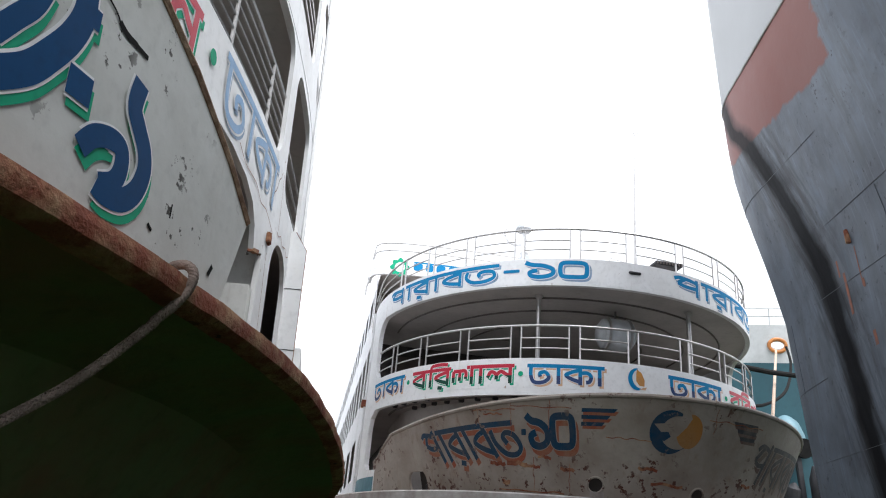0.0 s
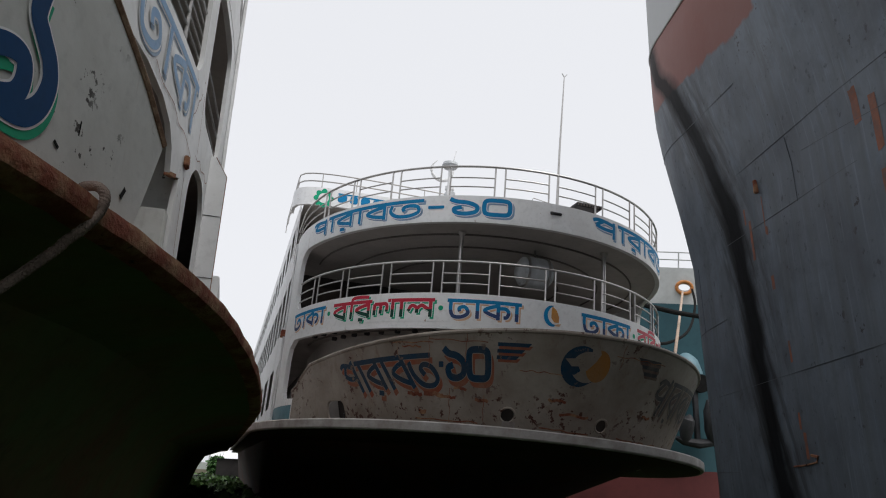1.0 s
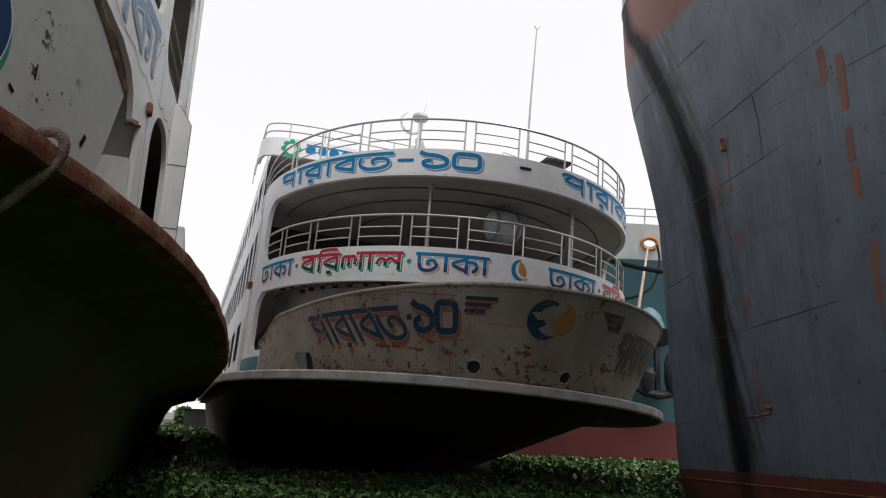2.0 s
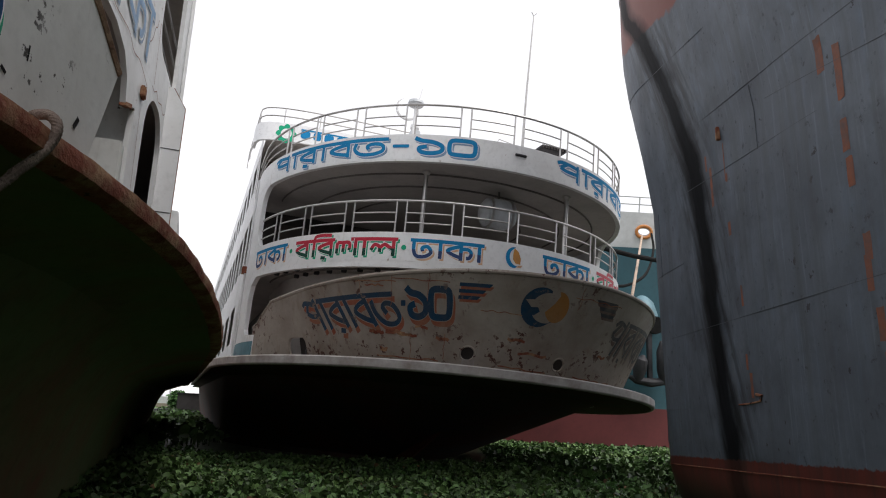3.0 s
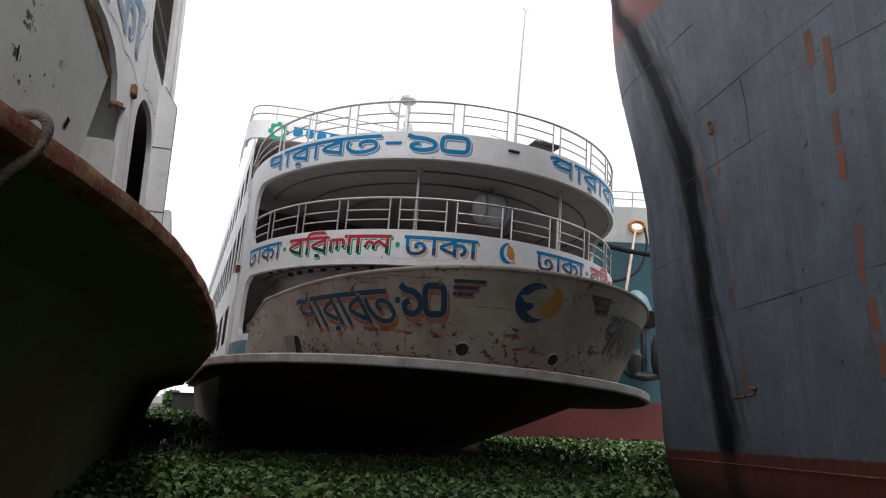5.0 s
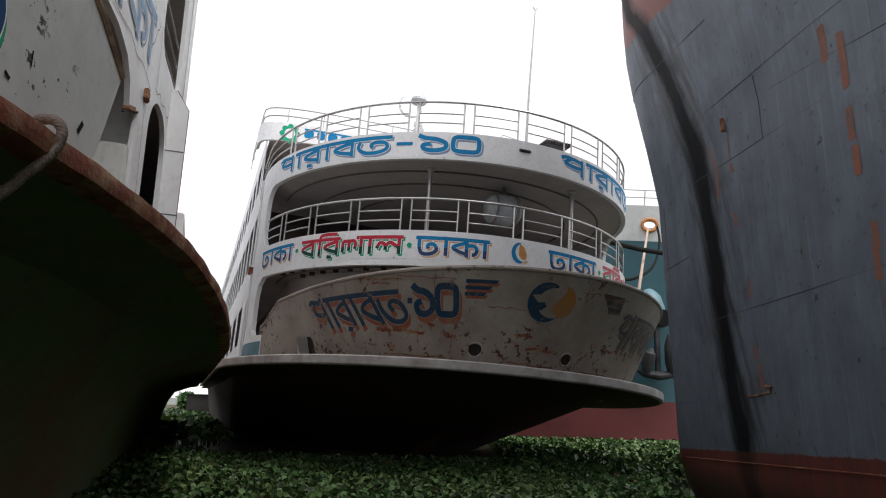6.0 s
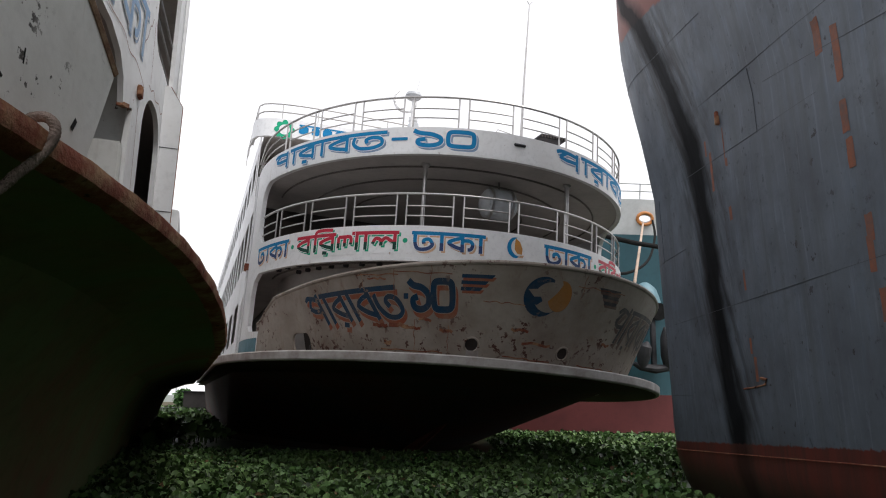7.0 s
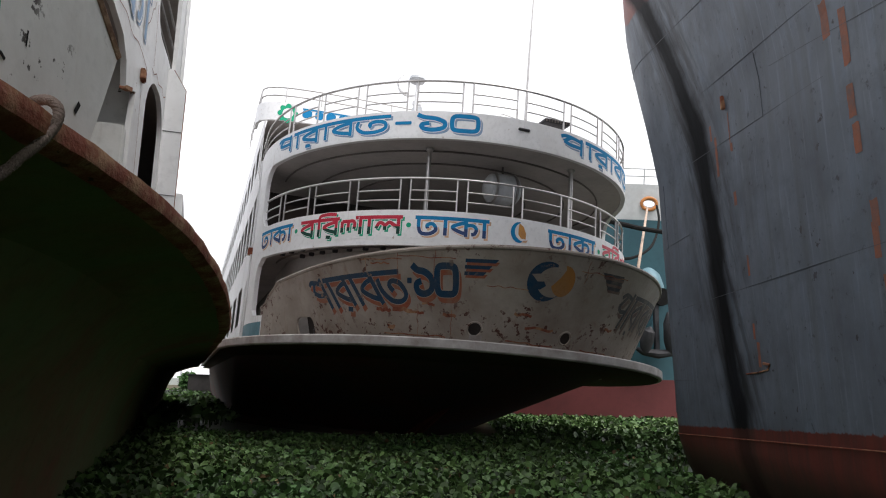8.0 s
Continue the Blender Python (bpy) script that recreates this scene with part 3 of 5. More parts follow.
SE = deck_c.end + 0.45
L1 = -8.3
part("lower_shell", sheet([(-SE, 2.25), (-7.35, 2.25), (-7.35, 3.02), (L1 + 0.16, 3.05), (L1, 3.22), (L1, 4.1), (L1 + 0.12, 4.42), (L1 + 0.45, 4.62), (-L1 - 0.45, 4.62), (-L1 - 0.12, 4.42), (-L1, 4.1), (-L1, 2.25), (SE, 2.25), (SE, 4.78), (-SE, 4.78)], [], on_deck, 0.12), WHITE, ferry)
part("base_stripe", sheet([(-SE - 0.002, 2.26), (-7.36, 2.26), (-7.36, 2.86), (-SE - 0.002, 2.86)], [], lambda s, z, o: deck_c.at(s, z, 0.006 + o), 0.0), TEAL, ferry, "teal painted base stripe")
band2 = part("deck_band", sheet([(-SE, 4.78), (SE, 4.78), (SE, 5.46), (-SE, 5.46)], [], lambda s, z, o: deck_c.at(s, z, 0.004 + o), 0.1), WHITE, ferry, "white fascia with red and blue route lettering")
part("upper_shell", sheet([(-SE, 5.46), (SE, 5.46), (SE, 7.28), (-SE, 7.28)], [rounded(L1, 5.47, -L1, 7.24, 0.6, 8)], on_deck, 0.12), WHITE, ferry)
band3 = part("roof_band", sheet([(-SE, 7.28), (SE, 7.28), (SE, 7.93), (-SE, 7.93)], [], lambda s, z, o: deck_c.at(s, z, 0.004 + o), 0.1), WHITE, ferry, "white fascia with the blue painted name")
part("upper_deck", deck_plate(deck_c, 4.80, 4.98, AFT, 0.12), CEIL, ferry)
part("roof_deck", deck_plate(deck_c, 7.30, 7.48, AFT, 0.12), CEIL, ferry)

W_NAME = [(0.05, -0.05, 0.004, SHADOWBLUE, 0.008), (0.0, 0.0, 0.007, WHITE, 0.016), (0.0, 0.0, 0.010, BLUE, 0.0)]
for s0 in (-7.45, 1.05):
    word(band3, NAME, s0, s0 + 4.15, 7.41, 7.83, on_deck, W_NAME, 0.096)
    shape(band3, "painted_dash", rounded(s0 + 4.27, 7.58, s0 + 4.68, 7.66, 0.02), on_deck, 0.014, BLUE)
    word(band3, NUM, s0 + 4.80, s0 + 6.35, 7.43, 7.84, on_deck, W_NAME, 0.11)
W_BLUE = [(0.045, -0.045, 0.004, PEACH, 0.004), (0, 0, 0.007, WHITE, 0.014), (0, 0, 0.010, BLUE, 0.0)]
W_RED = [(0.045, -0.045, 0.004, GREEN, 0.004), (0, 0, 0.007, WHITE, 0.014), (0, 0, 0.010, RED, 0.0)]
CITY = "ঢাকা"
PORT = "বিরশাল"  # in the order in which the signs stand
for body, s0, s1, layers in ((CITY, -8.05, -6.15, W_BLUE), (PORT, -5.80, -2.80, W_RED), (CITY, -2.50, -0.77, W_BLUE), (CITY, 0.75, 2.45, W_BLUE), (PORT, 2.80, 5.80, W_RED), (CITY, 6.15, 8.05, W_BLUE)):
    word(band2, body, s0, s1, 4.89, 5.31, on_deck, layers, 0.086, lower=DARKGREEN if body == PORT else NAVY)
for s in (-5.97, -2.65, 2.62, 5.97):
    shape(band2, "painted_dot", oval(s, 5.1, 0.06, 0.06, 12), on_deck, 0.014, GREEN)
shape(band2, "emblem_crescent", arc(-0.03, 5.13, 0.21, 0.25, 80, 290, 22) + arc(0.07, 5.15, 0.21, 0.22, 268, 112, 22), on_deck, 0.010, BLUE, "blue crescent")
shape(band2, "emblem_sail", [(-0.03, 5.36), (0.08, 5.28), (0.15, 5.12), (0.14, 4.98), (0.02, 4.99), (-0.05, 5.08), (-0.05, 5.22)], on_deck, 0.012, ORANGE, "orange sail")
shape(band2, "emblem_sail", [(0.10, 4.95), (0.20, 4.97), (0.16, 4.90), (0.02, 4.90)], on_deck, 0.012, PEACH)

PAIRS = [-0.07 + 1.37 * k for k in range(-5, 7)]
railing(ferry, deck_c, 5.46, (0.80, 0.5, 0.26), PAIRS, -0.06, -8.1, 8.5)
railing(ferry, deck_c, 7.93, (0.80, 0.5, 0.26), PAIRS, -0.06, -SE - 1.2, SE + 1.2)

# ceiling ribs, pillars, things under the upper deck
for k, r in enumerate((4.9, 3.9, 2.7)):
    rib = Outline(r, r + 0.3, 1.0)
    part("ceiling_rib", pipe([rib.at(s, 7.28, 0) for s in span(-rib.end, rib.end, 40)], 0.025, 6), BEAM, ferry)
    part("ceiling_rib", pipe([rib.at(s, 4.78, 0) for s in span(-rib.end, rib.end, 40)], 0.03, 6), BEAM, ferry)
for x, y in ((-1.95, -3.95), (1.9, -4.2)):
    part("pillar", spun([(0.09, 4.98), (0.09, 5.02), (0.055, 5.05), (0.055, 7.2), (0.1, 7.25), (0.1, 7.3)], 14, centre=(x, y, 0)), STEEL, ferry)
# Back wall in the near-black colour that carries the saloon's shade.
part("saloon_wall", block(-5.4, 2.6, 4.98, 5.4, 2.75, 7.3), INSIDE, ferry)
inner_c = Outline(4.6, 4.4, 1.0)
part("lower_saloon_wall", sheet([(-inner_c.end - 3, 2.25), (inner_c.end + 3, 2.25), (inner_c.end + 3, 4.79), (-inner_c.end - 3, 4.79)], [], lambda q, z, o: inner_c.at(q, z, o), 0.08), CEIL, ferry)
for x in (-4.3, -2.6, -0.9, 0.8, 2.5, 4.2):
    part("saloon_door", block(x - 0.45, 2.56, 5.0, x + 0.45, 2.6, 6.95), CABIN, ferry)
for i, s in enumerate(span(-7.5, 7.5, 26)):
    for row in range(2):
        p = deck_c.at(s + 0.2 * row, 4.74, -0.45 - 0.5 * row)
        part("rivet_bracket", block(p.x - 0.07, p.y - 0.05, 4.70, p.x + 0.07, p.y + 0.05, 4.80, 0.015), DARKSTEEL, ferry)

# side walls with their rows of openings
for side in (-1, 1):
    a, b = deck_c.end + 0.45, deck_c.end + AFT - 6

    def on_side(s, z, o, sg=side):
        return Vector((sg * (HW + o), 1.0 + s - deck_c.end, z))

    lo_holes = [rounded(a + 0.35, 2.4, a + 1.45, 4.35, 0.35)] + [rounded(a + 3.0 + 3.2 * k, 3.1, a + 5.2 + 3.2 * k, 4.4, 0.25) for k in range(10)]
    up_holes = [rounded(a + 0.5 + 2.05 * k, 5.5, a + 2.1 + 2.05 * k, 7.1, 0.12) for k in range(17)]
    cab_holes = [rounded(a + 2.6 + 2.05 * k, 8.3, a + 4.1 + 2.05 * k, 9.35, 0.12) for k in range(16)]
    part("side_wall", sheet([(a, 2.25), (b, 2.25), (b, 4.78), (a, 4.78)], lo_holes, on_side, 0.025, 99), WHITE, ferry)
    part("side_wall", sheet([(a, 4.78), (b, 4.78), (b, 7.60), (a, 7.60)], up_holes, on_side, 0.025, 99), WHITE, ferry)
    part("side_wall", sheet([(a + 1.6, 7.60), (b, 7.60), (b, 10.0), (a + 1.6, 10.0)], [rounded(a + 1.75, 7.95, a + 2.35, 9.4, 0.25)] + cab_holes, on_side, 0.025, 99), WHITE, ferry)
    # Near-black wall, so that the side openings show painted-in shade.
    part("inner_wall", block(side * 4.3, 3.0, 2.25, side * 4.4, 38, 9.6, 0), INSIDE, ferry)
    for h in (5.75, 6.0, 6.3):
        part("side_rail", pipe([on_side(s, h, -0.05) for s in (a + 0.4, b)], 0.02, 6), STEEL, ferry)
    for h in (8.5, 8.75):
        part("side_rail", pipe([on_side(s, h, -0.05) for s in (a + 2.4, b)], 0.02, 6), STEEL, ferry)
    # bent guard strip and pipe at the forward corner
    part("corner_strip", pipe([on_side(a - 0.1, z, 0.03) for z in span(2.3, 7.9, 8)], 0.03, 6), WHITE, ferry)
    part("hinge_bracket", block(side * (HW - 0.01), 1.25, 5.0, side * (HW + 0.11), 1.5, 5.16, 0.02), RUST, ferry, "rusty bracket")

# upper cabin and its roof fascia
cab = Outline(HW + 0.33, 1.2, 2.6, 4.0)
CE = cab.end + 0.3


def on_cab(s, z, o):
    return cab.at(s, z, o)


fascia = part("cabin_fascia", sheet([(-CE, 9.42), (CE, 9.42), (CE, 10.02), (-CE, 10.02)], [], on_cab, 0.1), WHITE, ferry)
part("cabin_roof", deck_plate(cab, 9.86, 9.98, AFT, 0.42), CEIL, ferry)
part("cabin_wall", block(-5.45, 4.4, 7.48, 5.45, 4.5, 9.6), CABIN, ferry, "brown cabin wall under the roof")
for x in (-4.6, -2.4, 0, 2.4, 4.6):
    part("cabin_window", block(x - 0.6, 4.34, 8.35, x + 0.6, 4.4, 9.2, 0.02), BLACK, ferry)
for h in (0.28, 0.55):
    part("roof_rail", pipe([cab.at(s, 10.0 + h, -0.1) for s in span(-CE - 4, CE + 4, 70)], 0.022, 6), STEEL, ferry)
for s in span(-CE - 4, CE + 4, 20):
    part("roof_post", pipe([cab.at(s, 9.98, -0.1), cab.at(s, 10.55, -0.1)], 0.018, 6), STEEL, ferry)
for side in (-1, 1):
    part("roof_rail", pipe([Vector((side * (HW - 0.1), y, 10.55)) for y in (6, 44)], 0.022, 6), STEEL, ferry)
# eight-petalled green ring beside the blue word on the fascia
sx = -cab.end + 1.55
petals = []
for k in range(64):
    a = 2 * math.pi * k / 64
    r = 0.25 + 0.08 * abs(math.cos(4 * a))
    petals.append((sx + r * math.cos(a), 9.66 + r * math.sin(a)))
shape(fascia, "flower_emblem", petals, on_cab, 0.008, GREEN)
shape(fascia, "flower_centre", oval(sx, 9.66, 0.17, 0.17, 16), on_cab, 0.012, WHITE)
for k, (w0, w1) in enumerate(((0.45, 0.75), (0.85, 1.1), (1.2, 1.5), (1.6, 1.85), (1.95, 2.3))):
    shape(fascia, "painted_bar", rounded(sx + w0, 9.58, sx + w1, 9.84, 0.08), on_cab, 0.008, BLUE)
shape(fascia, "painted_bar", rounded(sx + 0.45, 9.84, sx + 2.35, 9.89, 0.01), on_cab, 0.010, BLUE)

# masthead things on the ferry
mast = thing("signal_mast", "white signal mast with crescent and dome on the cabin roof", "mast", FERRY @ pose(-1.5, -0.8, 7.48))
part("post", spun([(0.16, 0), (0.15, 0.04), (0.12, 0.08), (0.10, 2.2), (0.14, 2.25), (0.14, 2.35), (0.05, 2.4), (0.04, 3.1)], 12), WHITE, mast)
part("lamp_box", block(-0.14, -0.2, 1.85, 0.14, 0.1, 2.15, 0.03), TANK, mast)
bm = bmesh.new()
vs = [(-0.28 + 0.34 * math.cos(radians(a)), 2.85 + 0.34 * math.sin(radians(a))) for a in span(120, 400, 20)]
tube(bm, [(x, 0, z) for x, z in vs], [0.012 + 0.045 * math.sin(math.pi * i / 19) for i in range(20)], 8)
part("crescent", bm, WHITE, mast)
part("whip", pipe([(0.02, 0, 3.05), (0.12, 0, 3.6)], 0.012, 6), WHITE, mast)
dome = thing("radar_dome", "white mushroom-shaped antenna dome on a post", "antenna", FERRY @ pose(-1.84, -1.9, 7.48))
part("post", spun([(0.05, 0.0), (0.04, 0.05), (0.04, 2.45)], 10), WHITE, dome)
part("cap", spun([(0.08, 2.44), (0.2, 2.46), (0.24, 2.52), (0.22, 2.6), (0.12, 2.64), (0.02, 2.65)], 20), TANK, dome)
pole = thing("flag_pole", "tall thin grey antenna pole at the roof railing", "antenna", FERRY @ pose(0.42, -4.35, 7.48))
part("pole", pipe([(0, 0, 0), (0.05, 0, 2.5), (0.12, 0, 4.72)], [0.035, 0.03, 0.016], 8), STEEL, pole)
part("tip_fork", pipe([(0.05, 0, 4.8), (0.12, 0, 4.7), (0.2, 0, 4.8)], 0.014, 6), STEEL, pole)
box = thing("grille_box", "small dark slatted box on the roof edge", "box", FERRY @ pose(1.1, -4.7, 8.18))
part("body", block(-0.36, -0.2, 0.02, 0.36, 0.25, 0.12, 0.02), DARKSTEEL, box)
for k in range(9):
    part("slat", block(-0.34 + 0.08 * k, -0.215, 0.03, -0.30 + 0.08 * k, -0.2, 0.11, 0), BEAM, box)
for x in (-0.3, 0.3):
    part("leg", pipe([(x, 0.1, -0.7), (x, 0.1, 0.03)], 0.015, 6), STEEL, box)
lampb = thing("deck_light", "small brown bulkhead light on the white fascia", "light", FERRY @ Matrix.Translation(on_deck(-0.02, 7.68, 0.02)))
part("lens", spun([(0.02, -0.15), (0.035, -0.13), (0.035, 0.13), (0.02, 0.15)], 12, "X"), DARKSTEEL, lampb)
part("stem", pipe([(0, 0.0, 0.02), (0, -0.02, 0.2)], 0.008, 6), WHITE, lampb)
tv = thing("wire_aerial", "thin wire aerial standing on the roof deck", "antenna", FERRY @ pose(0.15, -4.3, 7.48))
part("boom", pipe([(-0.55, 0, 0.55), (-0.35, 0, 0.95), (0.35, 0, 0.85)], 0.012, 6), STEEL, tv)
part("post", pipe([(0, 0, 0), (0, 0, 0.9)], 0.015, 6), STEEL, tv)
part("boom", pipe([(0.35, 0, 0.85), (0.18, 0, 0.55)], 0.01, 6), STEEL, tv)
drum = thing("water_tank", "pale round tank hanging under the ferry's deck ceiling", "tank", FERRY @ pose(0.25, -3.5, 6.68))
part("body", spun([(0.05, -0.5), (0.22, -0.48), (0.36, -0.38), (0.41, -0.2), (0.41, 0.2), (0.36, 0.38), (0.22, 0.48), (0.05, 0.5)], 28, "X"), TANK, drum)
for x in (-0.28, 0.28):
    part("strap", spun([(0.412, x - 0.03), (0.43, x - 0.025), (0.43, x + 0.025), (0.412, x + 0.03)], 28, "X"), STEEL, drum)
part("hanger", pipe([(0, 0, 0.38), (0, 0, 0.63)], 0.03, 8), BEAM, drum)


# ---- the old launch whose bow overhangs close by ----
LAUNCH = pose(-8.88, 7.51, 0, 0, 0, HEAD)
launch = thing("old_launch", "chalky white passenger launch with a rusty belt and blue script", "ferry", LAUNCH)
belt_l = Outline(6.146, 12.259, 0.244)


def sheer_l(y):
    """Height of the launch's belt: it lifts towards the bow."""
    u = min(4.4, (math.sqrt((y + 1.5) ** 2 + 1.5) - (y + 1.5)) / 2)
    return 2.308 + 0.191 * u - 0.0213 * u * u


def on_belt_l(s, dz, off=0.0):
    p = belt_l.at(s, 0, off)
    return Vector((p.x, p.y, sheer_l(p.y) + dz))


deck_l = Outline(5.3, 11.5)
deck_l.taper = 0.065
bul_l = Outline(5.85, 12.05)
wl_l = Outline(4.4, 9.3)
st = span(-belt_l.end - 30, belt_l.end + 30, 161)


def follow_l(outline, s, z, off=0.0):
    e = belt_l.end
    t = s * outline.end / e if abs(s) <= e else math.copysign(outline.end + abs(s) - e, s)
    return outline.at(t, z, off)


def launch_skin(s, f, z):
    """Between the belt (f 0) and the waterline (f 1)."""
    a, b = on_belt_l(s, -0.14, -0.05), follow_l(wl_l, s, 0.3)
    p = a.lerp(b, f)
    return Vector((p.x, p.y, a.z + (z - 2.3) if z > 2.0 else z))


part("hull_bottom", loft(None, st, [lambda s, f=f, z=z: launch_skin(s, f, z) for f, z in ((0, 2.3), (0.22, 2.24), (0.45, 2.1), (0.64, 1.85), (0.80, 1.4), (0.92, 0.85), (1.0, 0.3), (1.02, -0.7))]), ALGAE, launch, "dark algae-stained bottom plating")
prof = [(-0.10, -0.15), (-0.01, -0.145), (0.03, -0.12), (0.04, -0.07), (0.03, -0.02), (-0.01, 0.0), (-0.4, 0.005)]
st_b = span(-belt_l.end - 20, belt_l.end + 20, 700)
part("rubbing_belt", loft(None, st_b, [lambda s, o=o, z=z: on_belt_l(s, z + 0.006 * noise.noise((s * 3.1, z * 9, 4.0)), o + 0.014 * noise.noise((s * 2.2, z * 5, 0)) + 0.006 * noise.noise((s * 9, z * 18, 2))) for o, z in prof]), RUST, launch, "rusty brown steel rubbing belt")
part("main_deck", loft(None, span(-1, 1, 9), [lambda q, s=s: Vector((q * on_belt_l(s, -0.03, -0.35).x, on_belt_l(s, 0, -0.35).y, on_belt_l(s, -0.03, -0.35).z)) for s in span(0.4, belt_l.end + 30, 80)]), PLANKS, launch)


def on_bul_l(s, z, off):
    return bul_l.at(s, z, off)


def s_of_y(outline, y):
    return float(np.interp(y, outline.y, outline.s)) if y <= outline.y0 else outline.end + y - outline.y0


c0, c1 = s_of_y(bul_l, -5.66), s_of_y(bul_l, -5.92)
top = [(s_of_y(bul_l, y), z) for y, z in ((-5.66, 3.50), (-6.05, 3.72), (-6.6, 3.97), (-7.1, 4.16), (-8.0, 4.42), (-9.2, 4.66), (-10.6, 4.85), (-12.04, 4.95))]
outer = [(s, sheer_l(bul_l.flat(s)[1]) - 0.06) for s in span(0.0, c1, 14)] + [(c1 + 0.02, 2.87), (c0 - 0.14, 3.14)] + top
launch_bul = part("bulwark", sheet(outer, [], on_bul_l, 0.04, 0.3), LAUNCHWHITE, launch, "chalky white bow plating with painted script")
part("bulwark", sheet([(-a, b) for a, b in outer], [], on_bul_l, 0.04, 0.3), LAUNCHWHITE, launch)
part("bulwark_trim", pipe([on_bul_l(s, z, -0.02) for s, z in top], 0.04, 8), PALERUST, launch_bul, "rust-brown pipe along the plating's edge")

# blue script with a green edge on the plating (unreadable strokes)
STROKES = [
    (((-7.04, 3.58), (-7.05, 3.44), (-6.99, 3.36), (-6.92, 3.28), (-6.89, 3.18), (-6.92, 3.06), (-7.0, 2.975), (-7.11, 2.95), (-7.18, 2.965)), 0.115),
    (((-7.31, 3.06), (-7.25, 3.15), (-7.15, 3.20), (-7.07, 3.19), (-7.05, 3.10), (-7.08, 3.02), (-7.16, 2.97)), 0.105),
    (((-7.46, 3.295), (-7.32, 3.305)), 0.135),
    (((-7.49, 3.80), (-7.46, 3.62), (-7.49, 3.47), (-7.56, 3.32), (-7.64, 3.19), (-7.77, 3.07)), 0.13),
    (((-7.52, 3.63), (-7.37, 3.64)), 0.10),
    (((-7.80, 3.22), (-7.74, 3.34), (-7.68, 3.46), (-7.65, 3.60)), 0.09),
]
SCUFFS = [(((-7.39, 3.81), (-7.3, 3.78), (-7.26, 3.75)), 0.013), (((-7.26, 3.75), (-7.2, 3.73), (-7.12, 3.73)), 0.035), (((-7.12, 3.73), (-7.07, 3.73), (-7.03, 3.73)), 0.027), (((-7.3, 3.1), (-7.25, 3.06)), 0.011), (((-6.11, 2.96), (-6.07, 3.03)), 0.032), (((-6.73, 2.95), (-6.77, 2.97)), 0.02), (((-6.6, 3.16), (-6.6, 3.08)), 0.013), (((-6.97, 3.37), (-6.87, 3.24)), 0.008)]
for pts, width in STROKES:
    shape(launch_bul, "painted_stroke", stroke([(s_of_y(bul_l, y) + 0.025, z - 0.045) for y, z in pts], width * 1.05), on_bul_l, 0.006, GREEN, "green painted edge", 0.15)
    shape(launch_bul, "painted_stroke", stroke([(s_of_y(bul_l, y), z) for y, z in pts], width * 1.22), on_bul_l, 0.009, WHITE, "white painted edge", 0.15)
    shape(launch_bul, "painted_stroke", stroke([(s_of_y(bul_l, y), z) for y, z in pts], width), on_bul_l, 0.012, ROYAL, "royal blue brush stroke", 0.15)

for pts, width in SCUFFS:
    shape(launch_bul, "scuff_mark", stroke([(s_of_y(bul_l, y), z) for y, z in pts], width), on_bul_l, 0.004, BLACK, "dark scrape in the paint", 0.15)

# decks above
def on_deck_l(s, z, off):
    return deck_l.at(s, z, off)


LE = deck_l.end
ys = lambda y: s_of_y(deck_l, y)
band_l = part("deck_band", sheet([(-ys(-2), 4.6), (ys(-2.9), 4.6), (ys(-2.9), 5.3), (-ys(-2), 5.3)], [], on_deck_l, 0.1), WHITE, launch, "white fascia with pale blue lettering")
part("upper_deck", deck_plate(deck_l, 4.62, 4.78, 40, 0.1), CEIL, launch)
part("roof_deck", deck_plate(deck_l, 6.95, 7.12, 40, 0.1), CEIL, launch)
part("top_deck", deck_plate(deck_l, 9.3, 9.45, 40, 0.1), CEIL, launch)
# deck two front opening ends in a rounded panel, then side openings
side_holes = [rounded(ys(-9.0), 5.31, ys(-3.2), 6.85, 0.3, 6)] + [rounded(ys(-2.87) + 2.2 * k, 5.08, ys(-2.87) + 1.5 + 2.2 * k, 6.78, 0.3, 5) for k in range(9)]
part("upper_shell", sheet([(ys(-9.5), 5.3), (ys(-2.9), 5.3), (ys(-2.9), 4.6), (LE + 26, 4.6), (LE + 26, 6.9), (ys(-9.5), 6.9)], side_holes, on_deck_l, 0.05, 0.5), WHITE, launch)
part("roof_band", sheet([(-ys(-2), 6.9), (LE + 26, 6.9), (LE + 26, 7.36), (-ys(-2), 7.36)], [], lambda s, z, o: deck_l.at(s, z, 0.004 + o), 0.1, 0.5), WHITE, launch)
part("cabin_shell", sheet([(ys(-6.8), 7.36), (LE + 26, 7.36), (LE + 26, 9.7), (ys(-6.8), 9.7)], [rounded(ys(-6.2), 7.42, ys(-1.9), 9.2, 0.3, 6)] + [rounded(ys(-1.35) + 2.2 * k, 7.5, ys(-1.35) + 1.6 + 2.2 * k, 9.2, 0.25, 5) for k in range(10)], on_deck_l, 0.04, 0.5), WHITE, launch)
lrail = new("railing")
lrail.parent = launch
for h in (5.42, 5.56, 5.70, 5.84, 5.98, 6.12):
    part("rail", pipe([deck_l.at(s, h, -0.06) for s in span(ys(-9.2), ys(-3.15), 30)], 0.014 if h < 6.1 else 0.024, 6), STEEL, lrail)
for y in (-8.6, -7.4, -6.2, -5.0, -3.8):
    part("post", pipe([deck_l.at(ys(y), 5.3, -0.06), deck_l.at(ys(y), 6.12, -0.06)], 0.022, 6), STEEL, lrail)
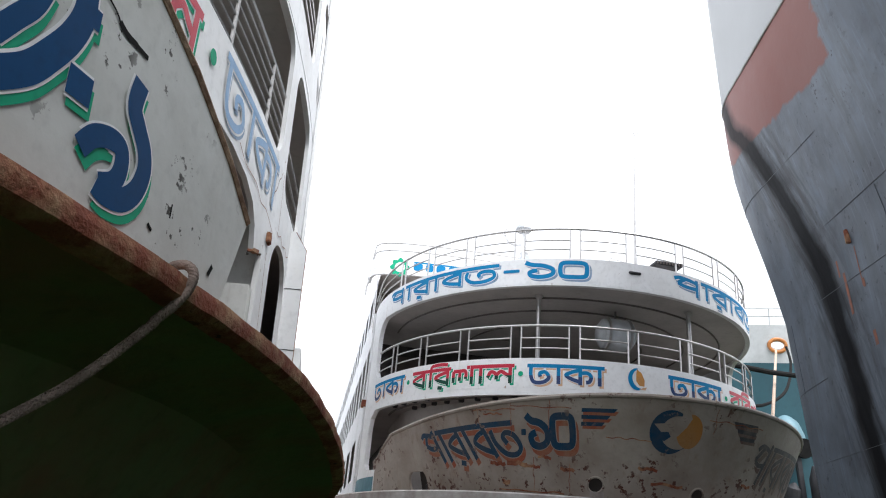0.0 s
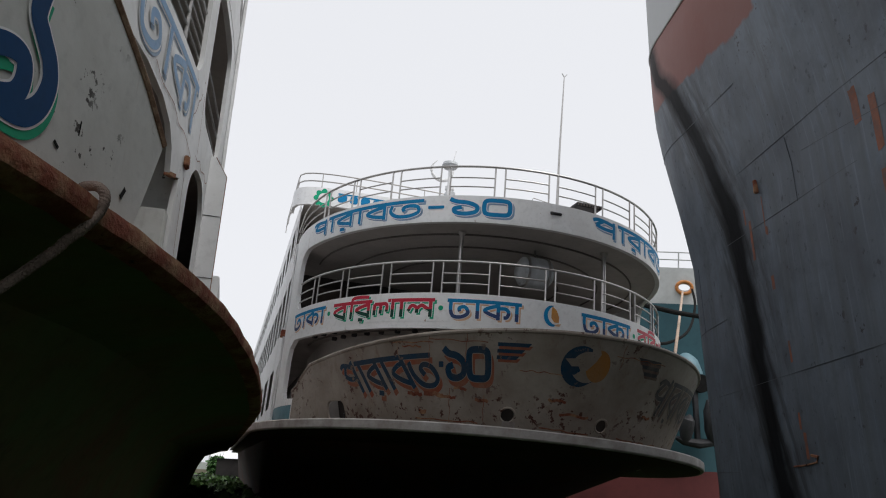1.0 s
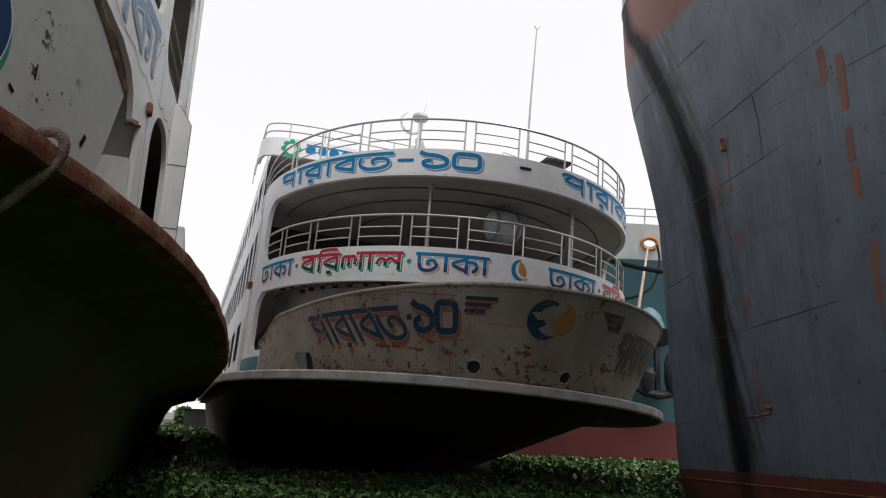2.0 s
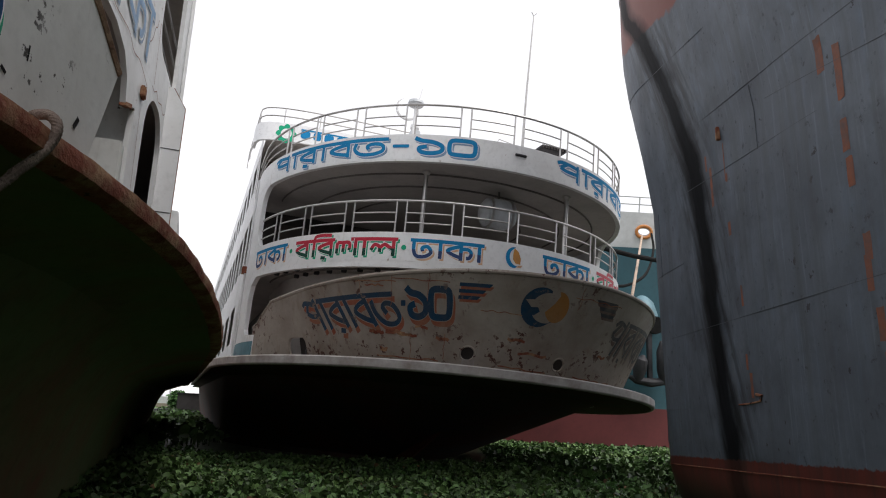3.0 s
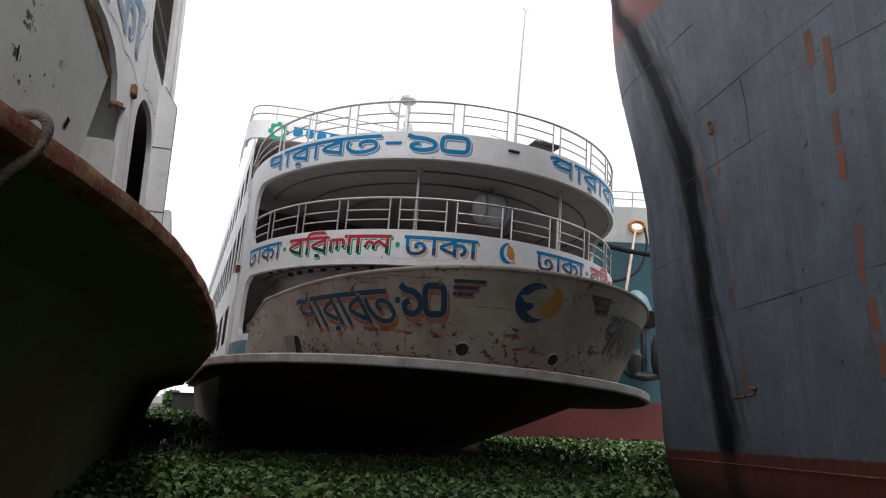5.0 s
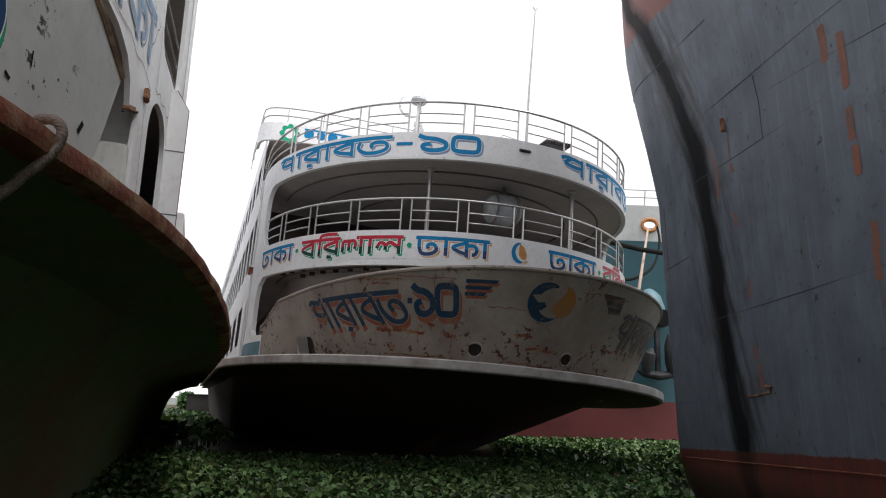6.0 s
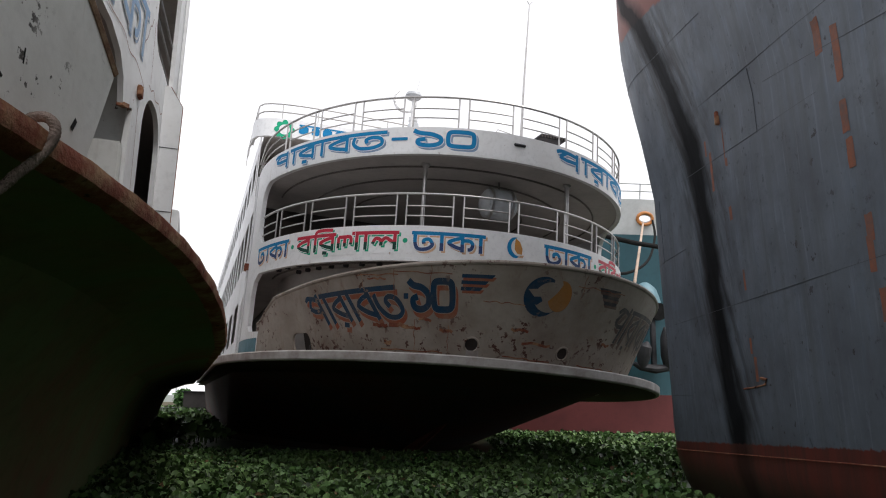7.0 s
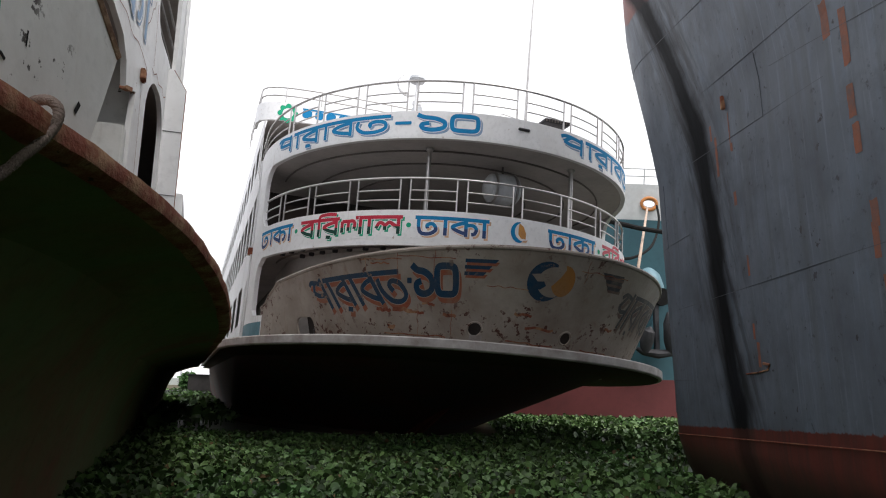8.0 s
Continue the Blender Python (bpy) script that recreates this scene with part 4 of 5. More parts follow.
for h in (7.62, 7.82, 8.02, 8.2):
    part("rail", pipe([deck_l.at(s, h, -0.06) for s in span(ys(-6.2), LE + 20, 40)], 0.016, 6), STEEL, lrail)
for k in range(9):
    for h in (5.3, 5.55, 5.8):
        part("rail", pipe([deck_l.at(s, h, -0.06) for s in (ys(-2.87) + 2.2 * k, ys(-2.87) + 1.5 + 2.2 * k)], 0.016, 6), STEEL, lrail)
# lower deck side: front panel, arched doorway, low wall, rubbed corner
low_shell = part("lower_shell", sheet([(ys(-3.5), 2.46), (ys(-2.5), 2.40), (ys(-1.5), 2.33), (LE + 26, 2.26), (LE + 26, 4.6), (ys(-6.9), 4.6), (ys(-4.75), 4.585), (ys(-4.3), 4.53), (ys(-4.0), 4.42), (ys(-3.84), 4.26), (ys(-3.77), 4.05), (ys(-3.46), 4.13), (ys(-3.5), 3.74)], [rounded(ys(-3.06), 2.50, ys(-2.06), 4.53, 0.42, 7)] + [rounded(LE + 3 + 3 * k, 3.3, LE + 5 + 3 * k, 4.3, 0.2) for k in range(7)], on_deck_l, 0.05, 0.5), WHITE, launch)
part("low_wall", block(3.87, -3.68, 2.5, 5.02, -3.5, 3.74, 0.015), LAUNCHWHITE, launch)
part("pillar_rust", sheet([(ys(-3.775), 4.03), (ys(-3.58), 4.08), (ys(-3.58), 4.12), (ys(-3.77), 4.065)], [], lambda s, z, o: deck_l.at(s, z, 0.004 + o), 0.058), RUST, launch, "rusted lower end of the pillar")
part("recess_wall", block(3.75, -7.0, 2.6, 3.85, -3.0, 4.62, 0), CEIL, launch)
part("deckhouse_front", block(3.3, -3.34, 2.55, 5.0, -3.24, 4.6, 0), LAUNCHWHITE, launch)
for y in (-8.2, -7.3, -6.4, -5.5, -4.6, -4.1):
    x = deck_l.flat(s_of_y(deck_l, y))[0] - 0.14
    part("ceiling_beam", block(x - 1.0, y - 0.025, 4.52, x, y + 0.025, 4.62, 0.01), BEAM, launch)
part("inner_wall", block(3.3, -4.2, 2.55, 3.45, 26, 9.3, 0), CABIN, launch)
part("front_wall", block(-3.4, -4.4, 2.55, 3.3, -4.25, 4.6, 0), CABIN, launch)
# The launch's back wall carries its interior shade in the colour too.
part("saloon_wall", block(-4.4, -5.4, 4.78, 3.6, -5.25, 6.95, 0), INSIDE, launch)
part("curtain", sheet([(0.0, 2.6), (1.3, 2.6), (1.3, 4.3), (0.0, 4.3)], [], lambda s, z, o: Vector((4.8 + 0.05 * math.sin(s * 17) + o, -2.75 + s * 0.6, z)), 0.01, 0.06), BLACK, launch, "dark tarpaulin hung in the doorway")
# projecting box on the side, behind the doorway
bx = bmesh.new()
pr = [(5.18, 2.28), (5.40, 2.28), (5.425, 4.76), (5.415, 4.80), (5.28, 5.0), (5.26, 5.015), (5.18, 5.015)]
f0 = [bx.verts.new((x, -2.0, z)) for x, z in pr]
f1 = [bx.verts.new((x - 0.065 * 26, 26, z)) for x, z in pr]
bx.faces.new(f0), bx.faces.new(f1[::-1])
for i in range(len(pr)):
    bx.faces.new((f0[i - 1], f0[i], f1[i], f1[i - 1]))
part("side_box", bx, WHITE, launch, smooth=False)
part("side_box_step", block(5.2, -0.5, 2.28, 5.45, 1.2, 3.96, 0.015), WHITE, launch)
for z0, z1, x0 in ((4.28, 4.285, 5.2), (3.55, 3.555, 5.2)):
    part("box_seam", block(x0, -2.006, z0, 5.41, -1.997, z1 + 0.001, 0), DARKSTEEL, launch)
part("box_edge", pipe([(5.405, -2.0, 2.3), (5.425, -2.0, 4.78), (5.28, -2.0, 5.01)], 0.0045, 6), RUST, launch, "rust along the box's edge")
part("rust_bracket", block(5.06, -3.38, 4.30, 5.115, -3.25, 4.41, 0.012), RUST, launch, "rusted broken bracket")
for y0, z0, y1, z1 in ((-2.95, 4.6, -2.1, 4.62), (-2.95, 5.28, -2.88, 4.62), (-3.45, 3.3, -3.1, 3.28), (-4.6, 4.66, -3.15, 4.5), (-3.4, 4.7, -3.05, 5.25), (-3.3, 4.2, -3.2, 2.9), (-1.95, 2.9, -1.9, 5.1)):
    pts = [(ys(y0 + (y1 - y0) * k / 7), z0 + (z1 - z0) * k / 7 + 0.03 * math.sin(k * 2.3 + y0)) for k in range(8)]
    shape(low_shell, "paint_crack", stroke(pts, 0.009), on_deck_l, 0.006, RUST, "rust line in the paint")
part("conduit", pipe([deck_l.at(ys(-0.95), z, 0.03) for z in (2.6, 9.6)], 0.025, 6), WHITE, launch)
W_PALE = [(0.03, -0.03, 0.004, SHADOWBLUE, 0.008), (0.0, 0.0, 0.006, WHITE, 0.02), (0, 0, 0.009, PALEBLUE, 0.0)]
word(band_l, CITY, ys(-5.15), ys(-3.25), 4.70, 5.20, on_deck_l, W_PALE, 0.075)
shape(band_l, "painted_dot", oval(ys(-5.4), 4.95, 0.06, 0.07, 12), on_deck_l, 0.014, GREEN)
word(band_l, PORT, ys(-8.3), ys(-5.65), 4.70, 5.12, on_deck_l, W_RED, 0.075)

# mooring rope over the launch's belt
def laid_rope(path, r, pitch=0.2):
    """Three strands twisted round a bent line."""
    fine = []
    for i in range(len(path) - 1):
        p0, p1, p2, p3 = (Vector(path[max(0, min(len(path) - 1, j))]) for j in (i - 1, i, i + 1, i + 2))
        n = max(3, int((p2 - p1).length / 0.004))
        for k in range(n):
            t = k / n
            fine.append(0.5 * (2 * p1 + (p2 - p0) * t + (2 * p0 - 5 * p1 + 4 * p2 - p3) * t * t + (3 * p1 - p0 - 3 * p2 + p3) * t ** 3))
    bm, run = bmesh.new(), [0.0]
    for q0, q1 in zip(fine, fine[1:]):
        run.append(run[-1] + (q1 - q0).length)
    for strand in range(3):
        pts = []
        for i, q in enumerate(fine):
            d = (fine[min(i + 1, len(fine) - 1)] - fine[max(i - 1, 0)]).normalized()
            u = d.cross(Vector((0.3, 0.8, 0.2))).normalized()
            w = u.cross(d)
            a = 2 * math.pi * (run[i] / pitch + strand / 3)
            pts.append(q + (u * math.cos(a) + w * math.sin(a)) * r * 0.32)
        tube(bm, pts, r * 0.70, 8)
    return bm


rope = new("mooring_rope", mesh_of(laid_rope([(-2.25, 3.35, 2.74), (-2.05, 3.1, 2.76), (-1.903, 2.951, 2.783), (-1.848, 2.933, 2.791), (-1.807, 2.924, 2.784), (-1.775, 2.922, 2.761), (-1.761, 2.924, 2.73), (-1.764, 2.922, 2.682), (-1.787, 2.915, 2.629), (-1.83, 2.899, 2.562), (-1.881, 2.879, 2.502), (-1.91, 2.859, 2.45), (-2.069, 2.736, 2.217), (-2.185, 2.622, 2.067), (-2.365, 2.327, 1.803), (-2.6, 1.9, 1.5), (-3.0, 1.3, 1.2)], 0.025, 0.055), "mooring_rope", True, ROPE))
tagged(rope, "thick brown hemp mooring rope over the rusty belt", "rope")

# ---- the grey cargo ship ----
GX = 3.86
ship = thing("cargo_ship", "slate-grey steel cargo ship hull with red boot stripe and rub marks", "ship")


def hull_plan(u):
    """u: metres along the waterline, 0 at the start of the rounded end, negative towards the viewer."""
    if u <= 0:
        return Vector((GX, 12.2 + u)), Vector((-1, 0))
    e = 2.0 / 2.3
    a = min(u / 4.8, 1.0) * math.pi / 2
    rx, ry = 3.0, 2.6
    p = Vector((GX + rx - rx * math.cos(a) ** e, 12.2 + ry * math.sin(a) ** e))
    n = Vector((-math.cos(a) / rx, math.sin(a) / ry)).normalized()
    if u > 4.8:
        p.x += u - 4.8
    return p, n


def flare(z):
    return float(np.interp(z, (0, 1.5, 4.2, 5.4, 6.4, 7.4, 8.2, 9.2, 14), (0, 0, 0.12, 0.17, 0.33, 0.53, 0.68, 0.74, 0.76)))


def on_hull(u, z, off):
    p, n = hull_plan(u)
    w = min(1.0, max(0.5, (u + 11) / 6))
    k = off + flare(z) * w - (0.26 * max(0, (1.15 - z)) ** 2)
    return Vector((p.x + n.x * k, p.y + n.y * k, z))


GREYS = shader("slate_grey_hull", (0.165, 0.195, 0.235), (0.10, 0.113, 0.135), 0.42, 0.55, 6, 0.5, bump=0.12, streak=0.9, streak_colour=(0.15, 0.20, 0.265), spec=0.22, chips=0.45, chip_colour=(0.05, 0.05, 0.055))
gn, gl = GREYS.node_tree.nodes, GREYS.node_tree.links
gb = gn["Principled BSDF"]
old = gb.inputs["Base Color"].links[0].from_socket
gco = gn.new("ShaderNodeTexCoord")
gsep = gn.new("ShaderNodeSeparateXYZ")
gl.new(gco.outputs["Object"], gsep.inputs[0])
gno = gn.new("ShaderNodeTexNoise")
gno.inputs["Scale"].default_value, gno.inputs["Detail"].default_value = 1.3, 7
gl.new(gco.outputs["Object"], gno.inputs["Vector"])


def gmath(op, a, b=None, c=None):
    m = gn.new("ShaderNodeMath")
    m.operation = op
    for i, v in enumerate((a, b, c)):
        if v is None:
            continue
        if isinstance(v, (int, float)):
            m.inputs[i].default_value = v
        else:
            gl.new(v, m.inputs[i])
    return m.outputs[0]


def grange(v, lo, hi):
    r = gn.new("ShaderNodeMapRange")
    r.inputs[1].default_value, r.inputs[2].default_value = lo, hi
    gl.new(v, r.inputs[0])
    return r.outputs[0]


def gmix(fac, a, bcol):
    x = gn.new("ShaderNodeMix")
    x.data_type = "RGBA"
    gl.new(fac, x.inputs[0])
    gl.new(a, x.inputs[6])
    x.inputs[7].default_value = (*bcol, 1)
    return x.outputs[2]


gx, gy, gz = gsep.outputs


def gnoise(scale, detail, vec):
    t = gn.new("ShaderNodeTexNoise")
    t.inputs["Scale"].default_value, t.inputs["Detail"].default_value, t.inputs["Roughness"].default_value = scale, detail, 0.65
    gl.new(vec, t.inputs["Vector"])
    return t.outputs["Fac"]


def gvec(a, b, c):
    k = gn.new("ShaderNodeCombineXYZ")
    for i, v in enumerate((a, b, c)):
        gl.new(v, k.inputs[i])
    return k.outputs[0]


# rain runs, dull dirt clouds and slanting rope scrapes
runs = gnoise(1.0, 6, gvec(gmath("MULTIPLY", gx, 2.5), gmath("MULTIPLY", gy, 5.0), gmath("MULTIPLY", gz, 0.28)))
thin = gnoise(1.0, 6, gvec(gmath("MULTIPLY", gx, 9.0), gmath("MULTIPLY", gy, 17.0), gmath("MULTIPLY", gz, 0.7)))
blot = gnoise(2.6, 8, gco.outputs["Object"])
fleck = gnoise(9.0, 6, gco.outputs["Object"])
slant = gnoise(1.0, 6, gvec(gmath("MULTIPLY_ADD", gz, -1.6, gmath("MULTIPLY", gy, 4.5)), gmath("MULTIPLY", gz, 0.55), gmath("MULTIPLY", gx, 1.0)))
old = gmix(gmath("MULTIPLY", grange(runs, 0.50, 0.68), 0.6), old, (0.10, 0.108, 0.118))
old = gmix(gmath("MULTIPLY", grange(thin, 0.56, 0.70), 0.55), old, (0.20, 0.245, 0.30))
old = gmix(gmath("MULTIPLY", grange(blot, 0.50, 0.68), 0.6), old, (0.095, 0.108, 0.132))
old = gmix(gmath("MULTIPLY", gmath("MULTIPLY", grange(fleck, 0.60, 0.66), grange(blot, 0.42, 0.58)), 0.7), old, (0.045, 0.047, 0.055))
wob = gmath("MULTIPLY_ADD", gno.outputs["Fac"], 0.9, -0.45)
# tarry rub mark that curves up to the rounded end
bow = gn.new("ShaderNodeFloatCurve")
line = bow.mapping.curves[0]
for k, (z, y) in enumerate(((0.0, 9.75), (2.2, 10.07), (3.94, 10.28), (5.48, 10.56), (6.82, 10.91), (7.7, 11.24), (8.4, 11.73), (9.35, 12.54), (14.0, 14.0))):
    if k == 0 or k == 8:
        line.points[0 if k == 0 else len(line.points) - 1].location = (z / 14, y / 14)
    else:
        line.points.new(z / 14, y / 14)
bow.mapping.update()
gl.new(gmath("DIVIDE", gz, 14.0), bow.inputs["Value"])
track = gmath("SUBTRACT", gmath("ADD", gy, gmath("MULTIPLY", wob, 0.2)), gmath("MULTIPLY", bow.outputs[0], 14.0))
rub = gmath("MULTIPLY", grange(gmath("ABSOLUTE", gmath("MULTIPLY_ADD", wob, 0.35, track)), 0.48, 0.16), grange(blot, 0.10, 0.30))
rub2 = gmath("MULTIPLY", grange(gmath("ABSOLUTE", track), 1.9, 0.2), grange(gno.outputs["Fac"], 0.44, 0.66))
scrape = gmath("MULTIPLY", grange(gmath("ABSOLUTE", track), 1.15, 0.25), grange(slant, 0.47, 0.60))
col = gmix(gmath("MULTIPLY", rub2, 0.6), old, (0.05, 0.052, 0.058))
col = gmix(gmath("MULTIPLY", scrape, 0.9), col, (0.022, 0.023, 0.026))
# red primer below the bulwark at the rounded end, and the red boot stripe
edge = gmath("SUBTRACT", gz, gmath("MULTIPLY_ADD", gy, 0.23, 6.92))
prim = gmath("MULTIPLY", grange(gmath("ADD", edge, gmath("MULTIPLY", wob, 0.5)), -1.36, -1.31), grange(gmath("ADD", gy, gmath("MULTIPLY", wob, 1.6)), 7.95, 8.03))
col = gmix(prim, col, (0.21, 0.068, 0.052))
col = gmix(gmath("MULTIPLY", rub, 0.95), col, (0.010, 0.010, 0.011))
boot = grange(gmath("SUBTRACT", gmath("MULTIPLY_ADD", gy, -0.04, 1.5), gmath("MULTIPLY_ADD", fleck, 0.12, gmath("SUBTRACT", gz, 0.06))), -0.01, 0.01)
raw = gmix(gmath("MULTIPLY", grange(runs, 0.42, 0.62), 0.75), gmix(gmath("MULTIPLY", boot, 1.0), col, (0.15, 0.040, 0.032)), (0.075, 0.036, 0.032))
low = gn.new("ShaderNodeMix")
low.data_type = "RGBA"
gl.new(boot, low.inputs[0])
gl.new(col, low.inputs[6])
gl.new(gmix(gmath("MULTIPLY", rub, 0.7), raw, (0.03, 0.025, 0.022)), low.inputs[7])
col = low.outputs[2]
slime = grange(gmath("ADD", gz, gmath("MULTIPLY", wob, 0.25)), 0.85, 0.5)
col = gmix(gmath("MULTIPLY", slime, 0.85), col, (0.03, 0.022, 0.018))
pale = grange(gmath("ADD", edge, gmath("MULTIPLY", wob, 0.02)), 0.0, 0.03)
col = gmix(pale, col, (0.42, 0.43, 0.43))
gl.new(col, gb.inputs["Base Color"])
gl.new(gmath("MULTIPLY_ADD", rub, -0.19, 0.22), gb.inputs["Specular IOR Level"])

us = span(-19, 0, 60) + span(0.1, 4.8, 45) + [7, 12, 18]
zs = [-0.6, -0.2, 0.1, 0.3, 0.5, 0.8, 1.5, 2.5, 3.5, 4.2, 4.8, 5.4, 6, 6.6, 7.2, 7.8, 8.4, 9, 9.5, 10, 11.5, 13.4]
part("hull", loft(None, us, [lambda u, z=z: on_hull(u, z, 0.012 * noise.noise((u * 0.5, z * 0.6, 2)) ) for z in zs]), GREYS, ship)
part("rail_cap", pipe([on_hull(u, 13.42, -0.03) for u in us], 0.07, 8), FARWHITE, ship)
part("boot_seam", pipe([on_hull(u, 1.36 - 0.04 * hull_plan(u)[0].y, 0.0) for u in us], 0.006, 5), RUST, ship)
part("knuckle", pipe([on_hull(u, 6.92 + 0.23 * (hull_plan(u)[0].y), 0.0) for u in us], 0.025, 6), FARWHITE, ship)
part("deck", sheet([(0, 0), (1, 0), (1, 1), (0, 1)], [], lambda s, t, o: Vector((GX + 0.3 + 12 * s, -7.5 + 22 * t, 10.0 + o)), 0.05, 9), PLANKS, ship)
SEAM = shader("weld_seam", (0.07, 0.08, 0.095), None, 0.3, 3, 12, 0.5, bump=0.2)
for z, slope, u0, u1 in ((2.93, 0.0, -19, 4.7), (5.08, 0.086, -5.3, -1.0), (5.97, 0.1, -16, 4.7), (5.84, 0.186, -16, -4.2), (4.05, 0.01, -0.9, 4.7), (7.2, 0.16, -3.0, 4.7), (1.75, 0.0, -0.6, 4.7)):
    part("plate_seam", pipe([on_hull(u, max(0.3, z + slope * (u + 2)), 0.0) for u in span(u0, u1, 70)], 0.005, 5), SEAM, ship)
for u, z0, z1 in ((-3.9, 4.9, 5.75), (-7.2, 2.93, 5.0), (0.7, 1.2, 2.93), (0.2, 4.05, 5.2)):
    part("plate_seam", pipe([on_hull(u, z, 0.0) for z in span(z0, z1, 6)], 0.006, 5), SEAM, ship)
PRIMER = shader("orange_primer", (0.30, 0.10, 0.05), (0.15, 0.10, 0.09), 0.36, 7, 20, 0.7, bump=0.1)
random.seed(11)
for u, z, w, h in ((-5.45, 5.34, 0.07, 0.2), (-5.74, 5.02, 0.06, 0.3), (-5.72, 4.36, 0.06, 0.17), (-5.74, 3.98, 0.06, 0.15), (-5.86, 3.22, 0.06, 0.13), (-5.83, 2.98, 0.055, 0.17), (-5.92, 2.5, 0.06, 0.15), (-5.97, 2.12, 0.06, 0.14),
                   (-2.86, 5.1, 0.015, 0.28), (-2.9, 4.86, 0.03, 0.06), (-2.85, 4.15, 0.045, 0.1), (-3.05, 3.2, 0.03, 0.14), (-3.02, 2.35, 0.03, 0.1), (-3.1, 2.05, 0.04, 0.16), (-2.35, 4.9, 0.04, 0.3), (-2.2, 5.3, 0.03, 0.12)):
    ring = [(-1, -1), (-0.3, -1), (0.4, -1), (1, -1), (1, -0.4), (1, 0.3), (1, 1), (0.3, 1), (-0.4, 1), (-1, 1), (-1, 0.4), (-1, -0.3)]
    pts = [(u + w * a * random.uniform(0.88, 1.05), z + h * b * random.uniform(0.94, 1.03)) for a, b in ring]
    shape(ship, "primer_patch", pts, on_hull, 0.004, PRIMER, "orange primer patch", 0.1)
part("weld_lug", block(-0.03, -0.02, -0.11, 0.03, 0.03, 0.09, 0.01), RUST, ship).location = on_hull(-2.82, 5.54, 0.02)
part("rust_scar", pipe([on_hull(u, z, 0.003) for u, z in ((-3.3, 1.86), (-2.95, 1.83), (-2.65, 1.82))], 0.012, 5), RUST, ship)
part("rust_scar", pipe([on_hull(u, z, 0.003) for u, z in ((-3.3, 1.86), (-3.37, 1.92), (-3.2, 1.94))], 0.02, 5), RUST, ship)

# ---- the teal ship beyond, seen in the gap ----
far = thing("teal_ship", "teal steel ship with white bulwark and red boot stripe", "ship", pose(9.0, 34.0, 0, 0, 0, 4))


def on_far(s, z, o):
    return Vector((s, 0.02 * s * s - 0.012 * (z - 2) ** 2 + 0.5 - o, z))


part("boot_stripe", sheet([(-12, -0.5), (18, -0.5), (18, 2.02), (-12, 2.02)], [], on_far, 0.1, 0.8), FARRED, far)
part("hull_side", sheet([(-12, 2.02), (18, 2.02), (18, 9.65), (-12, 9.65)], [], on_far, 0.1, 0.8), FARTEAL, far)
part("bulwark", sheet([(-12, 9.65), (18, 9.65), (18, 11.35), (-12, 11.35)], [oval(0.27, 10.45, 0.29, 0.16)], on_far, 0.1, 0.8), FARWHITE, far)
part("fairlead_ring", pipe([on_far(s, z, 0.03) for s, z in oval(0.25, 10.42, 0.37, 0.28, 28)], 0.08, 10, True), FAIRORANGE, far, "orange painted oval fairlead ring")
for h in (11.75, 12.1):
    part("rail", pipe([on_far(s, h, -0.1) for s in span(-12, 18, 30)], 0.03, 6), FARWHITE, far)
for s in span(-12, 18, 26):
    part("rail_post", pipe([on_far(s, 11.3, -0.1), on_far(s, 12.1, -0.1)], 0.035, 6), FARWHITE, far)
for s0, s1, z in ((-2.2, -1.9, 8.9), (-1.7, -1.3, 8.75), (-1.15, -0.75, 8.75), (0.3, 0.7, 8.8), (0.85, 1.2, 8.9)):
    shape(far, "painted_bar", rounded(s0, z - 0.2, s1, z + 0.22, 0.08), on_far, 0.01, BLACK)
part("hawse_hood", spun([(0.85, 5.75), (0.85, 5.9), (0.82, 6.5), (0.65, 7.05), (0.35, 7.4), (0.05, 7.5)], 20, centre=(0.3, 0.5, 0)), shader("pale_teal_paint", (0.16, 0.28, 0.33), None, 0.3, 1, 6, 0.5), far)
part("hawse_hole", spun([(0.42, -0.1), (0.42, 0.1)], 18, "Y", (0.75, -0.28, 5.9)), BLACK, far)
anchor = thing("anchor", "dark steel anchor hanging flat on the teal hull", "anchor", pose(9.0, 34.0, 0, 0, 0, 4) @ pose(0.5, -0.1, 3.9))
part("shank", block(-0.11, -0.15, -0.6, 0.11, 0.1, 1.7, 0.03), DARKSTEEL, anchor)
part("crown", pipe([(-1.0, -0.1, -0.45), (-0.7, -0.15, -0.62), (0, -0.2, -0.7), (0.7, -0.15, -0.62), (1.0, -0.1, -0.45)], [0.10, 0.16, 0.22, 0.16, 0.10], 10), DARKSTEEL, anchor)
for side, tall in ((1, 1.25), (-1, 0.55)):
    part("fluke", pipe([(side * 0.62, -0.15, -0.6), (side * 0.58, -0.3, -0.1), (side * 0.5, -0.42, tall * 0.6), (side * 0.42, -0.46, tall)], [0.2, 0.34, 0.30, 0.06], 10), DARKSTEEL, anchor)
part("shackle", pipe([(0.13 * math.cos(a), -0.05, 1.78 + 0.16 * math.sin(a)) for a in span(0, 2 * math.pi, 13)[:-1]], 0.04, 6, True), DARKSTEEL, anchor)
r1 = new("pale_mooring_line", mesh_of(pipe([(9.15, 33.5, 10.2), (6.77, 25.61, 6.89), (5.02, 19.77, 4.54)], 0.05, 8), "pale_mooring_line", True, PALEROPE))
tagged(r1, "pale taut mooring line from the orange fairlead", "rope")
